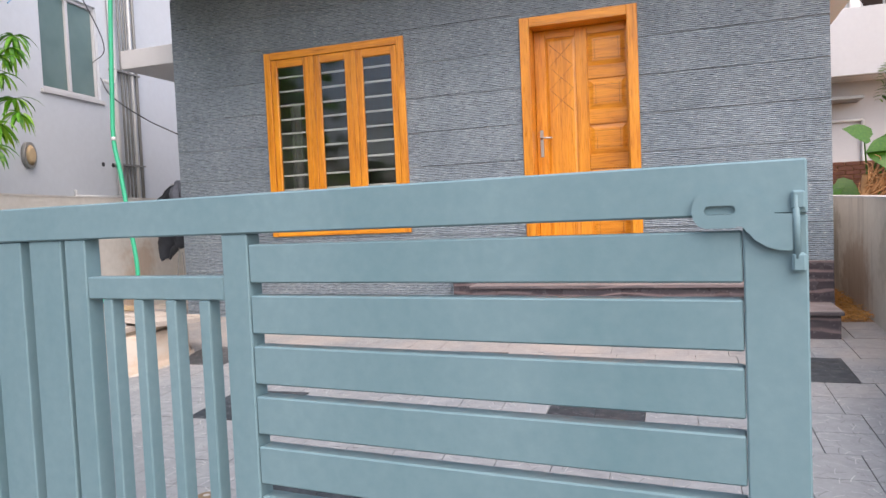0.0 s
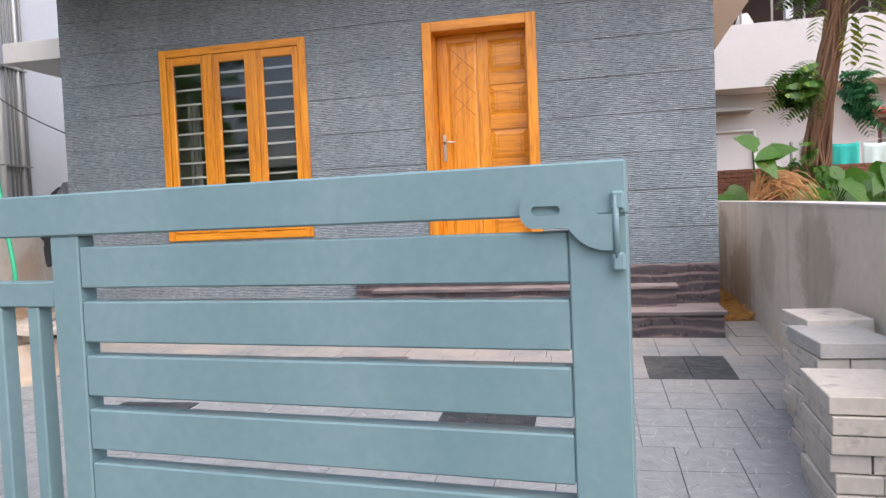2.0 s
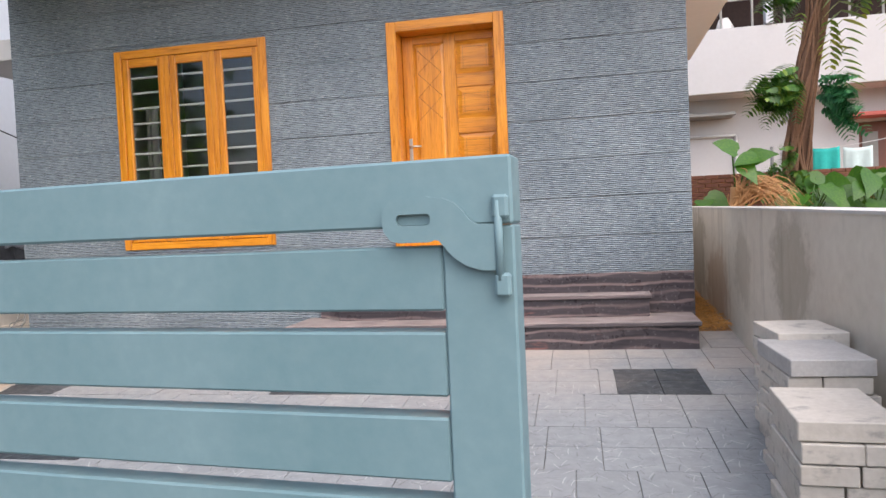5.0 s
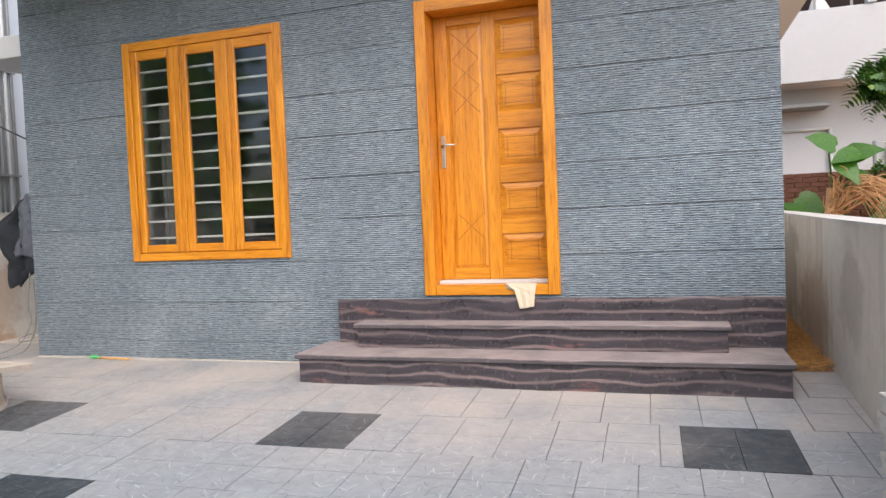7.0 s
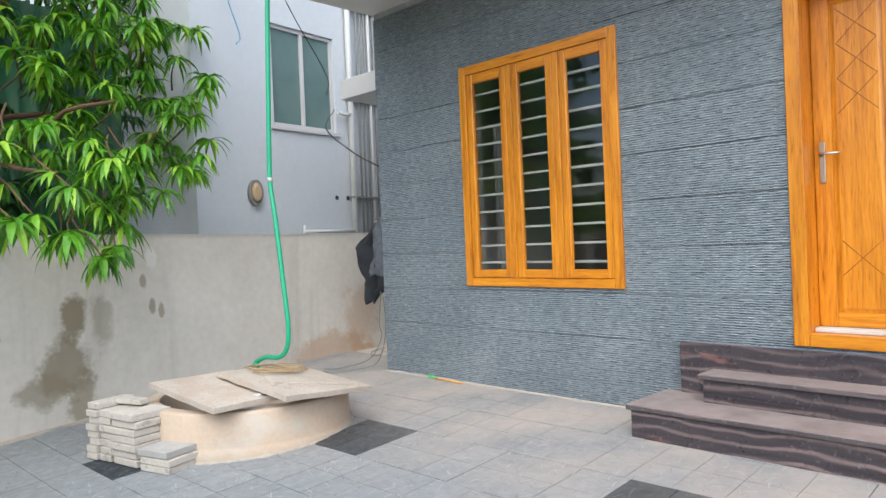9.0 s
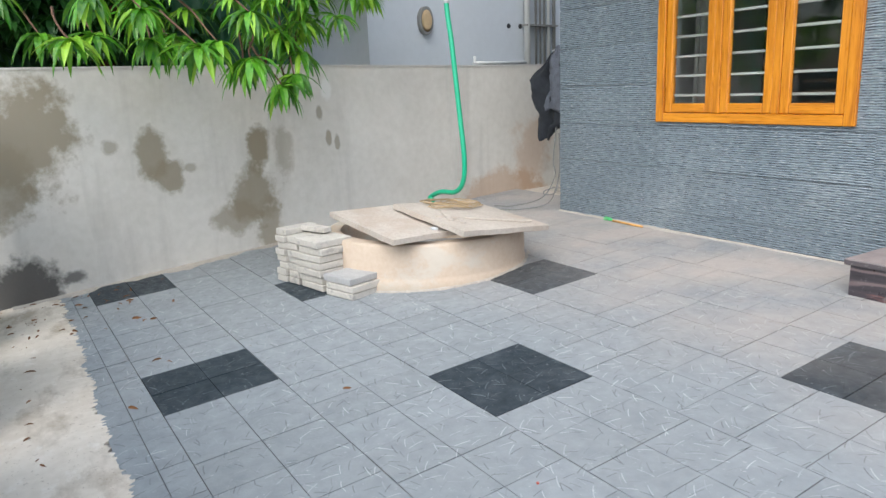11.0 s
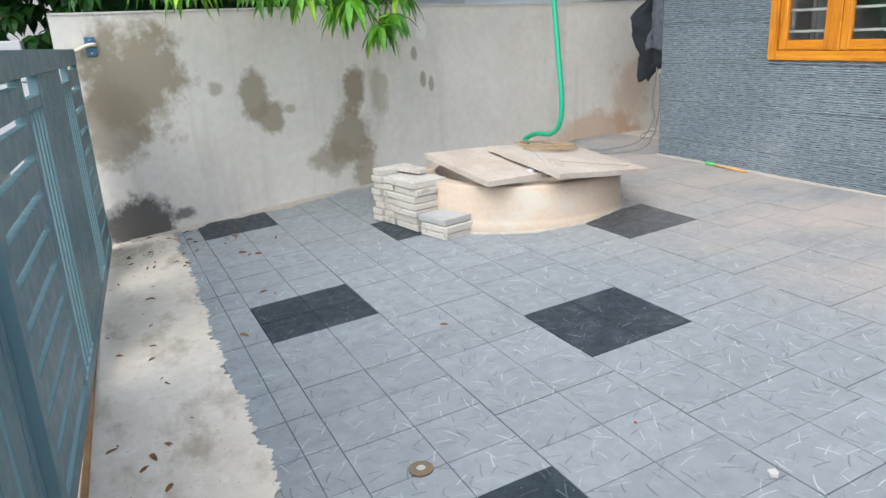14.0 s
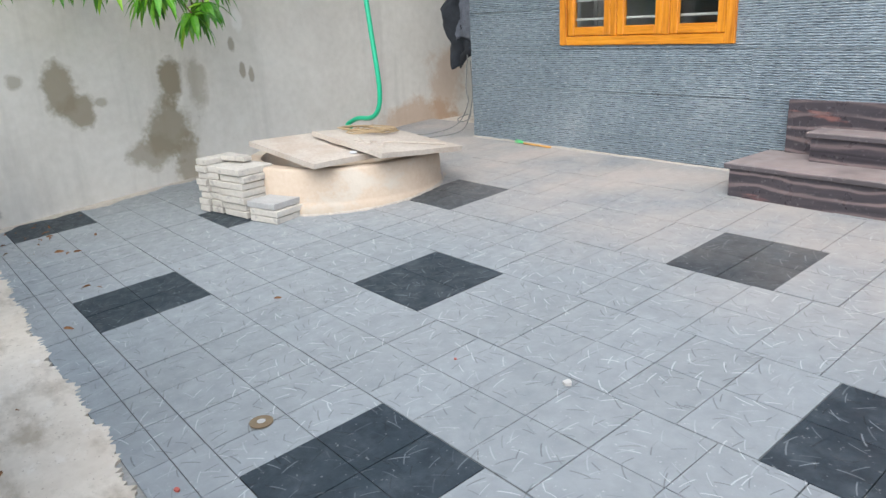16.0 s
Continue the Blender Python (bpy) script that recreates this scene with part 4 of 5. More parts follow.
for (xa, ya), (xb, yb), w in (((0.9, -1.88), (1.16, -1.27), 0.024), ((0.76, -1.74), (1.03, -1.84), 0.032), ((1.12, -1.8), (1.0, -1.74), 0.036)):
    bm = bmesh.new()
    d = Vector((xb - xa, yb - ya, 0))
    s = Vector((-d.y, d.x, 0)).normalized() * w / 2
    lo = [Vector((xa, ya, on_lid(xa, ya, 0.001))), Vector((xb, yb, on_lid(xb, yb, 0.001)))]
    vs = [bm.verts.new(p + o + Vector((0, 0, h))) for h in (0, 0.012) for p, o in ((lo[0], -s), (lo[1], -s), (lo[1], s), (lo[0], s))]
    for f in ((3, 2, 1, 0), (4, 5, 6, 7), (0, 1, 5, 4), (1, 2, 6, 5), (2, 3, 7, 6), (3, 0, 4, 7)):
        bm.faces.new([vs[i] for i in f])
    solid("wood_offcut", bm, m_lid, "thin pale wood offcut on the well slab", "offcut", group="wood offcuts")
bm = bmesh.new()
bmesh.ops.create_icosphere(bm, subdivisions=2, radius=0.022, matrix=Matrix.Translation((1.0, -1.95, 0.246)) @ Matrix.Diagonal((1.5, 1.2, 0.6, 1)))
solid("mortar_lump", bm, m_white, "small white mortar lump on the slab edge", "lump")

# hose: hangs from above and ends on the slab
hp = smooth_path([(0.85, -1.601, 4.171), (0.765, -1.601, 2.998), (0.739, -1.601, 2.598), (0.706, -1.601, 2.033), (0.694, -1.601, 1.698), (0.742, -1.601, 1.436), (0.805, -1.601, 1.007), (0.852, -1.601, 0.664), (0.824, -1.601, 0.5), (0.718, -1.601, 0.422), (0.519, -1.601, 0.401), (0.365, -1.601, 0.344), (0.44, -1.62, 0.332)], 8)
hose = solid("garden_hose", T(hp, 0.0175, 12), m_hose, "green plastic hose hanging down to the well slabs", "hose")
part("tape_joint", T([(0.694, -1.601, 1.698), (0.694, -1.601, 1.728)], 0.0195, 12), m_white, hose)


# ---------------- stacks of paving blocks ----------------
paver_cache = {}


def paver(x, y, z, w, d, h, turn, mat, label, group):
    key = (round(w, 3), round(d, 3), round(h, 3), mat.name)
    if key not in paver_cache:
        bm = bmesh.new()
        box(bm, -w / 2, w / 2, -d / 2, d / 2, 0, h, 0.0035)
        paver_cache[key] = mesh_of(bm, "paving_block", mat)
    ob = new("paving_block", paver_cache[key])
    ob.matrix_basis = pose(x, y, z, 0, 0, turn)
    return tagged(ob, label, "paving block", group)


def paver_column(x, y, w, d, layers, h, base, turn, group, split=0, top=None, seed=1):
    rng = random.Random(seed)
    for k in range(layers):
        dx, dy, t = rng.uniform(-0.012, 0.012), rng.uniform(-0.012, 0.012), turn + rng.uniform(-2.0, 2.0)
        last = k == layers - 1
        mat = top if (top and last) else m_paver
        lab = "grey-faced paving block on top of the stack" if (top and last) else "pale cement paving block stacked in a pile"
        if split and (split == 3 or k % 2 == split - 1) and not last:
            ww = w * rng.uniform(0.4, 0.6)
            m = pose(x + dx, y + dy, 0, 0, 0, t)
            for c, wd in ((-w / 2 + ww / 2, ww - 0.004), (ww / 2, w - ww - 0.004)):
                p = m @ Vector((c, 0, 0))
                paver(p.x, p.y, base + k * h, round(wd, 2), d, h - 0.005, t, m_paver, lab, group)
        else:
            paver(x + dx, y + dy, base + k * h, w, d, h - 0.005, t, mat, lab, group)


GS = "paving blocks stacked by the well"
paver_column(0.452, -2.506, 0.26, 0.287, 7, 0.049, gz(-2.6) + 0.002, 13, GS, 0, None, 2)
paver_column(0.242, -2.544, 0.122, 0.287, 7, 0.049, gz(-2.64) + 0.002, 14, GS, 0, None, 3)
paver_column(0.111, -2.573, 0.122, 0.287, 8, 0.048, gz(-2.66) + 0.002, 12, GS, 0, None, 4)
paver_column(0.769, -2.45, 0.265, 0.276, 3, 0.047, gz(-2.55) + 0.002, 15, GS, 0, m_pavergrey, 5)
tilted = paver(0.27, -2.49, gz(-2.6) + 0.352, 0.24, 0.077, 0.036, 20, m_paver, "broken paving block lying on the stack", GS)
GR = "paving blocks stacked by the low wall"
paver_column(6.28, -2.33, 0.29, 0.385, 8, 0.07, gz(-2.4) + 0.002, 3, GR, 3, None, 6)
paver_column(6.225, -2.73, 0.30, 0.463, 8, 0.0695, gz(-2.8) + 0.002, 1, GR, 1, m_pavergrey, 7)
paver_column(6.149, -3.21, 0.305, 0.458, 7, 0.0693, gz(-3.3) + 0.002, -2, GR, 3, None, 8)

# ---------------- neighbour on the west ----------------
nd = Vector((-0.143, 0.99, 0)).normalized()
NM = Matrix.Translation((-1.72, -0.36, -0.05)) @ pose(0, 0, 0, 0, 0, math.degrees(math.atan2(nd.y, nd.x))) @ Matrix.Diagonal((1.06, 1.06, 1.06, 1))
# local x runs along the wall, local y points away from the yard, z up
west = thing("west_house", "pale blue-grey two storey house close behind the boundary wall", "house", m=NM)
bm = bmesh.new()
wall_with_holes(bm, -0.67, 6.5, 0.0, 0.22, -0.3, 6.6, [(0.30, 1.22, 2.505, 3.6)])
part("wall", bm, m_bluewhite, west)
part("wall", B(-0.67, -0.45, 0.2201, 5.0, -0.3, 6.6), m_bluewhite, west)
part("wall", B(-0.449, 6.5, 4.8, 5.0, -0.3, 6.6), m_bluewhite, west)
part("roof", B(-0.9, 6.7, -0.3, 5.2, 6.6, 6.75), m_white, west)
nw = new("window")
nw.parent = west
for bb in ((0.30, 0.335, 0.03, 0.09, 2.505, 3.6), (1.185, 1.22, 0.03, 0.09, 2.505, 3.6), (0.3355, 1.1845, 0.03, 0.09, 2.505, 2.545), (0.3355, 1.1845, 0.03, 0.09, 3.56, 3.6), (0.735, 0.775, 0.025, 0.08, 2.5455, 3.5595)):
    part("frame_bar", B(*bb, 0.003), m_white, nw)
for a, b in ((0.336, 0.734), (0.776, 1.184)):
    part("pane", B(a, b, 0.055, 0.062, 2.546, 3.559), m_frost, nw)
part("sill", B(0.26, 1.26, -0.03, 0.03, 2.46, 2.5045, 0.004), m_white, west)
bm = bmesh.new()
tube(bm, [(0, 0.0, 1.77), (0, -0.05, 1.77)], 0.135, 28)
bl = part("wall_lamp", bm, m_darkpipe, west, "round bulkhead wall lamp with a cream front")
for v in bl.data.vertices:
    v.co.x *= 0.62
bm = bmesh.new()
tube(bm, [(0, -0.0505, 1.77), (0, -0.075, 1.77)], 0.105, 28, 0.07)
bf = part("lamp_front", bm, m_rope, bl)
for v in bf.data.vertices:
    v.co.x *= 0.62
for s, r, mt in ((1.42, 0.036, m_pipe), (1.56, 0.014, m_darkpipe), (1.63, 0.012, m_darkpipe), (1.7, 0.014, m_darkpipe), (1.77, 0.02, m_pipe), (1.86, 0.02, m_darkpipe)):
    part("drain_pipe", T([(s, -0.05, 0.0), (s, -0.05, 6.5)], r, 10), mt, west)
for z in (1.75, 2.9, 4.0):
    part("pipe_clamp", B(1.38, 1.9, -0.08, -0.002, z, z + 0.02), m_darkpipe, west)
part("waste_pipe", T([(1.42, -0.06, 2.75), (1.3, -0.07, 2.72), (1.2, -0.07, 2.74)], 0.02, 8), m_pipe, west)
# black discs on the whole wall paint the dark of two small holes
for s in (1.18, 1.36):
    part("wall_hole", T([(s, 0.001, 1.75), (s, -0.004, 1.75)], 0.028, 10), m_black, west)
part("pipe_along_wall", T([(0.6, -0.05, 1.36), (1.4, -0.05, 1.36)], 0.02, 8), m_pipe, west)
part("pipe_stub", T([(0.62, -0.05, 1.3), (0.62, -0.05, 1.43)], 0.016, 8), m_pipe, west)
# loose service cables between the houses
CB = "slack cables between the houses"
for pts, r, mt in (([NM @ Vector((1.1, -0.1, 2.75)), (-0.9, 0.05, 2.45), (-0.4, -0.02, 2.15), (0.02, -0.02, 1.95)], 0.007, m_black),
                   ([NM @ Vector((-0.3, -0.3, 4.6)), (-1.1, -0.2, 3.7), (-1.2, 0.3, 3.1), NM @ Vector((1.0, -0.08, 2.9))], 0.006, m_black),
                   ([NM @ Vector((-0.35, -0.06, 4.2)), NM @ Vector((-0.3, -0.1, 3.7)), NM @ Vector((-0.15, -0.08, 3.35)), NM @ Vector((-0.2, -0.08, 3.25))], 0.007, m_bluecable)):
    solid("service_cable", T(smooth_path(pts, 6), r, 6), mt, "thin dark service cable hanging slack between houses", "cable", group=CB)
# green sheet fence beside it
fence = thing("sheet_fence", "tall dark green corrugated sheet fence behind the tree", "fence")


def fence_x(y):
    return -2.75 + 0.152 * (y + 4.6)


for k in range(4):
    bm = bmesh.new()
    rows = []
    for i in range(27):
        y = -4.6 + 0.76 * k + 0.03 * i
        x = fence_x(y) + 0.018 * math.sin(i * 1.26) + 0.006 * k
        rows.append([bm.verts.new((x + dx, y, z)) for dx in (0, -0.004) for z in (-0.31, 3.7 - 0.03 * (k % 2))])
    for a, b in zip(rows, rows[1:]):
        for p_, q_ in ((0, 1), (3, 2), (1, 3), (2, 0)):
            bm.faces.new((a[p_], b[p_], b[q_], a[q_])).smooth = True
    part("sheet", bm, m_greensheet, fence)
for z in (0.6, 2.1, 3.4):
    part("fence_rail", T([(fence_x(-4.6) - 0.05, -4.6, z), (fence_x(-1.5) - 0.05, -1.5, z)], 0.025, 6), m_darkpipe, fence)
# distant pale house seen through the tree
fh = thing("far_west_house", "pale house with a brown tiled roof behind the tree", "house")
part("wall", B(-14, -8, -9, 4, -0.3, 4.4), m_white, fh)
bm = bmesh.new()
prism(bm, [(-14.5, -9.5), (-7.4, -9.5), (-7.4, 4.5), (-14.5, 4.5)], 4.4, [5.9, 4.55, 4.55, 5.9])
part("roof", bm, m_brown, fh)

# dark rag hung on the boundary wall by the house corner, with slack cables under it
def hung_cloth(edge, y, deep, seed):
    """A crumpled hanging cloth between a left and a right edge, given as (height, left, right) from the top down."""
    bm = bmesh.new()
    rng = random.Random(seed)
    n, cols, rws = 22, 12, []
    ph = [rng.uniform(0, 6) for _ in range(4)]
    for i in range(n + 1):
        z = edge[0][0] + (edge[-1][0] - edge[0][0]) * i / n
        k = max(j for j in range(len(edge) - 1) if edge[j][0] >= z - 1e-6)
        f = (z - edge[k][0]) / (edge[k + 1][0] - edge[k][0])
        le, ri = (edge[k][c] + (edge[k + 1][c] - edge[k][c]) * f for c in (1, 2))
        le += rng.uniform(-0.012, 0.012)
        row = []
        for c in range(cols + 1):
            u = c / cols
            fold = math.sin(u * 11 + ph[0] + 1.6 * math.sin(z * 5 + ph[1])) + 0.6 * math.sin(u * 5 + z * 13 + ph[2]) + 0.4 * math.sin(z * 27 + u * 8 + ph[3])
            row.append(bm.verts.new((le + (ri - le) * u, y + deep * fold, z + 0.02 * math.sin(u * 7 + ph[1]) * i / n)))
        rws.append(row)
    for p_, q_ in zip(rws, rws[1:]):
        for c in range(cols):
            bm.faces.new((p_[c], q_[c], q_[c + 1], p_[c + 1])).smooth = True
    return bm


bm = hung_cloth([(1.44, -0.17, -0.02), (1.36, -0.34, -0.04), (1.2, -0.56, -0.05), (1.02, -0.54, -0.06), (0.88, -0.46, -0.02), (0.78, -0.44, -0.02), (0.74, -0.43, -0.16), (0.63, -0.38, -0.28)], 0.1, 0.034, 3)
rag = solid("hanging_rag", bm, m_cloth, "crumpled dark grey rag hanging by the house corner", "rag")
rag.modifiers.new("thick", "SOLIDIFY").thickness = 0.012
fold = part("fold", hung_cloth([(1.47, -0.1, 0.0), (1.35, -0.2, 0.0), (1.15, -0.16, 0.0), (0.98, -0.26, 0.0), (0.9, -0.25, 0.0)], 0.035, 0.016, 8), m_cloth_pale, rag, "paler grey turned-over side of the cloth")
fold.modifiers.new("thick", "SOLIDIFY").thickness = 0.01
part("peg", T([(-0.2, 0.08, 1.43), (0.0, 0.1, 1.46)], 0.008, 6), m_pipe, rag)
for pts in ([(-0.1, 0.04, 0.75), (-0.13, 0.03, 0.45), (-0.1, 0.02, 0.3), (-0.2, -0.05, 0.1), (-0.45, -0.2, 0.01), (-0.62, -0.3, 0.003)],
            [(-0.05, 0.03, 0.7), (-0.04, 0.03, 0.4), (-0.07, 0.01, 0.2), (-0.12, -0.06, 0.05), (-0.3, -0.25, 0.0), (-0.5, -0.42, -0.002)],
            [(-0.06, 0.03, 0.3), (-0.02, -0.04, 0.17), (-0.12, -0.08, 0.14), (-0.2, -0.02, 0.16), (-0.1, 0.02, 0.2)]):
    solid("slack_cable", T(smooth_path(pts, 6), 0.0055, 6), m_darkpipe, "thin grey cable trailing onto the paving", "cable", group="cables at the house corner")

# ---------------- plants ----------------
def leaf_blade(bm, base, direction, length, width, droop, side_seed=0.0, segs=4, fold=0.25):
    """A pointed blade that bends down along its length; a shallow V in section."""
    d = Vector(direction).normalized()
    up = Vector((0, 0, 1))
    s = d.cross(up)
    if s.length < 0.08:
        s = d.cross(Vector((1, 0, 0)))
    s.normalize()
    s = (s * math.cos(side_seed) + d.cross(s) * math.sin(side_seed)).normalized()
    p = Vector(base)
    rows = []
    for k in range(segs + 1):
        t = k / segs
        w = width * (math.sin(math.pi * (0.08 + 0.92 * t) ** 0.8)) * 0.5 if k < segs else 0.0
        nrm = s.cross(d).normalized()
        if k == segs:
            rows.append([bm.verts.new(p)])
        else:
            rows.append([bm.verts.new(p - s * w + nrm * w * fold), bm.verts.new(p), bm.verts.new(p + s * w + nrm * w * fold)])
        d = (d + Vector((0, 0, -droop / segs))).normalized()
        p = p + d * (length / segs)
    for a, b in zip(rows, rows[1:]):
        if len(b) == 3:
            bm.faces.new((a[0], a[1], b[1], b[0]))
            bm.faces.new((a[1], a[2], b[2], b[1]))
        else:
            bm.faces.new((a[0], a[1], b[0]))
            bm.faces.new((a[1], a[2], b[0]))


def whorl(bm, p, rng, n, length, width, tip):
    for k in range(n):
        a = 2 * math.pi * k / n + rng.uniform(-0.3, 0.3)
        el = rng.uniform(-0.35, 0.75)
        d = Vector((math.cos(a) * math.cos(el), math.sin(a) * math.cos(el), math.sin(el))) + tip * 0.45
        leaf_blade(bm, p, d, length * rng.uniform(0.7, 1.15), width * rng.uniform(0.8, 1.15), rng.uniform(1.3, 2.5), rng.uniform(-0.5, 0.5))


def branch(bm, a, b, r0, r1, rng, n=5, wob=0.12):
    a, b = Vector(a), Vector(b)
    pts = []
    for k in range(n + 1):
        t = k / n
        p = a.lerp(b, t)
        if 0 < k < n:
            p += Vector((rng.uniform(-1, 1), rng.uniform(-1, 1), rng.uniform(-0.5, 0.5))) * wob
        pts.append(p)
    tube(bm, smooth_path(pts, 3), r0, 7, r1)


mango = thing("mango_tree", "leafy mango tree leaning over the boundary wall", "tree", m=Matrix.Translation((-0.94, 0.74, -0.14)) @ Matrix.Diagonal((1.176, 1.176, 1.17, 1)))
rng = random.Random(17)
bm = bmesh.new()
TRUNK = (-1.05, -3.6)
branch(bm, (*TRUNK, -0.3), (TRUNK[0] + 0.1, TRUNK[1] + 0.1, 1.9), 0.075, 0.05, rng, 5, 0.04)
limbs = [((-0.95, -3.5, 1.9), (0.75, -3.0, 1.65)), ((-0.95, -3.5, 1.7), (0.3, -2.5, 2.2)), ((-0.95, -3.5, 1.9), (-0.7, -2.0, 2.6)), ((-0.95, -3.5, 1.9), (-0.6, -3.3, 4.2)),
         ((-0.95, -3.5, 1.9), (-1.2, -4.6, 3.0)), ((-0.95, -3.5, 1.9), (0.2, -3.9, 2.6)), ((-0.95, -3.5, 1.9), (-0.1, -2.9, 3.3)), ((-0.95, -3.5, 1.9), (-1.6, -2.4, 3.6))]
for a, b in limbs:
    branch(bm, a, b, 0.03, 0.012, rng, 5, 0.1)
part("trunk", bm, m_bark, mango)
bm_t, bm_l, bm_d = bmesh.new(), bmesh.new(), bmesh.new()
low = [(1.1, -3.33, 1.3), (0.98, -3.2, 1.33), (0.86, -2.82, 1.3), (0.8, -2.72, 1.36), (1.05, -3.05, 1.45), (0.75, -3.5, 1.36), (0.55, -2.95, 1.42), (0.5, -3.75, 1.4), (0.3, -4.0, 1.42), (0.9, -3.55, 1.5), (0.62, -2.6, 1.5), (0.2, -3.3, 1.42), (1.0, -3.8, 1.55), (0.7, -3.3, 1.75), (0.95, -3.0, 1.7), (0.5, -3.5, 1.6), (0.85, -3.9, 1.35), (0.3, -2.6, 1.6), (0.6, -4.2, 1.6), (0.75, -2.7, 1.9), (0.45, -2.45, 1.9)]
for p in low:
    p = Vector(p) + Vector((0, 0, 0.06 if p[1] < -3.15 else -0.15))
    branch(bm_t, p + Vector((-0.35, rng.uniform(-0.15, 0.15), rng.uniform(0.15, 0.35))), p, 0.008, 0.004, rng, 3, 0.02)
    whorl(bm_l, p, rng, 17, 0.235, 0.044, Vector((0.3, 0, -0.2)))
cnt = 0
while cnt < 560:
    c = Vector((rng.uniform(-1.9, 1.0), rng.uniform(-5.2, -1.5), rng.uniform(1.35, 4.6)))
    # uneven crown made of lobes round the limb ends
    best = min(((c - Vector(b)).length / r for (a, b), r in zip(limbs, (0.62, 0.72, 0.75, 0.9, 0.85, 0.75, 0.8, 0.9))))
    if best > 1 or (best < 0.55 and rng.random() < 0.45):
        continue
    if c.x > 0.35 + 0.5 * (3.0 - c.z) / 1.6 or c.x + 0.5 * (c.y + 2.0) > 0.55:
        continue
    if c.x > -0.7 and c.z < 1.5 and c.x < 0.1:
        continue
    cnt += 1
    # inner whorls take the darker leaf, which paints in the crown's shade
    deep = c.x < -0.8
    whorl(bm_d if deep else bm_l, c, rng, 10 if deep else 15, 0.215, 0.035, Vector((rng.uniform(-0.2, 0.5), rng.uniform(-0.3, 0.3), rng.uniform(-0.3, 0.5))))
    if cnt % 3 == 0:
        branch(bm_t, c + Vector((-0.25, rng.uniform(-0.2, 0.2), -0.2)), c, 0.008, 0.004, rng, 2, 0.03)
tagged(part("twig_mass", bm_t, m_bark, mango), kind="stuff")
part("crown", bm_l, m_mango, mango, "drooping whorls of long fresh green leaves")
part("inner_crown", bm_d, m_darkleaf, mango, "inner leaves, crown shade painted as darker green")


def bush(name, label, centre, size, n, mat, seed, ln=0.16, wd=0.07):
    rng = random.Random(seed)
    bm = bmesh.new()
    for k in range(n):
        v = Vector((rng.gauss(0, 0.45), rng.gauss(0, 0.45), rng.gauss(0, 0.4)))
        p = Vector(centre) + Vector((v.x * size[0], v.y * size[1], max(-0.5, v.z) * size[2]))
        whorl(bm, p, rng, 7, ln, wd, Vector((rng.uniform(-1, 1), rng.uniform(-1, 1), 0.3)) * 0.6)
    return tagged(part(name, bm, mat), label, "bush", "", "stuff")


# hedge is real low down; its unseen upper part is added to block sky light
bush("hedge_foliage", "dense dark green foliage beyond the gate end, raised to block light", (-2.9, -5.6, 2.5), (1.7, 1.4, 3.0), 760, m_darkleaf, 5, 0.22, 0.1)
bush("lane_foliage", "dark green trees across the lane", (1.5, -24, 2.5), (12, 1.6, 3.4), 420, m_darkleaf, 6, 0.8, 0.4)
bush("wall_foliage", "dark leaves crowding over the boundary wall", (-1.95, -3.6, 2.05), (0.5, 1.3, 0.9), 170, m_darkleaf, 8, 0.2, 0.07)
bush("fence_foliage", "dark leaves behind the boundary wall", (-2.6, -4.2, 1.9), (0.9, 1.2, 1.4), 200, m_darkleaf, 7, 0.22, 0.09)

# east side: low brick wall, broad-leaved plants, a root-wrapped tree and a house
ew = thing("brick_wall", "old low red brick wall behind the plants", "wall")
rng = random.Random(31)
bm = bmesh.new()
box(bm, 6.9, 12.5, 7.55, 7.7, -0.3, 1.58)
part("wall_core", bm, m_earth, ew)
m_brick = plain("weathered_red_brick", (0.17, 0.072, 0.046), 0.95, 0, 0.35, 14, 0.6)
bm = bmesh.new()
box(bm, 0, 0.215, 0, 0.03, 0, 0.065, 0.004)
brick_me = mesh_of(bm, "brick", m_brick)
for r in range(11):
    for k in range(24):
        ob = new("brick", brick_me)
        ob.location = (6.9 + 0.23 * k + (0.115 if r % 2 else 0), 7.52 + rng.uniform(-0.004, 0.004), 0.75 + 0.077 * r)
        ob.parent = ew

eh = thing("east_house", "white two storey house with a grilled balcony", "house")
HY = 11.0
bm = bmesh.new()
wall_with_holes(bm, 6.0, 20.0, HY, HY + 0.25, -0.3, 3.5, [(11.05, 11.95, 0.8, 2.72)])
part("wall", bm, m_white, eh)
part("parapet", B(5.5, 20.0, HY - 0.9, HY - 0.72, 3.42, 4.76, 0.01), m_white, eh)
part("balcony_floor", B(5.5, 20.0, HY - 0.719, HY + 0.25, 3.42, 3.56), m_soffit, eh)
part("balcony_back_wall", B(5.5, 20.0, HY + 1.2, HY + 1.4, 3.5, 7.0), m_balcony_shade, eh)
part("roof", B(5.2, 20.3, HY - 1.1, HY + 4, 7.0, 7.2), m_white, eh)
for k in range(20):
    part("grille_bar", T([(5.7 + 0.62 * k, HY - 0.8, 4.76), (5.7 + 0.62 * k, HY - 0.8, 7.0)], 0.025, 6), m_pipe, eh)
for z in (5.35, 6.0, 6.6):
    part("grille_rail", T([(5.5, HY - 0.8, z), (20, HY - 0.8, z)], 0.022, 6), m_pipe, eh)
part("balcony_sack", T([(8.3, HY - 0.4, 4.6), (8.33, HY - 0.4, 4.9), (8.3, HY - 0.4, 5.08)], 0.26, 12, 0.1), m_soffit, eh)
part("column", B(9.03, 9.18, HY - 0.95, HY - 0.73, 4.77, 7.0, 0.01), m_bluewhite, eh)
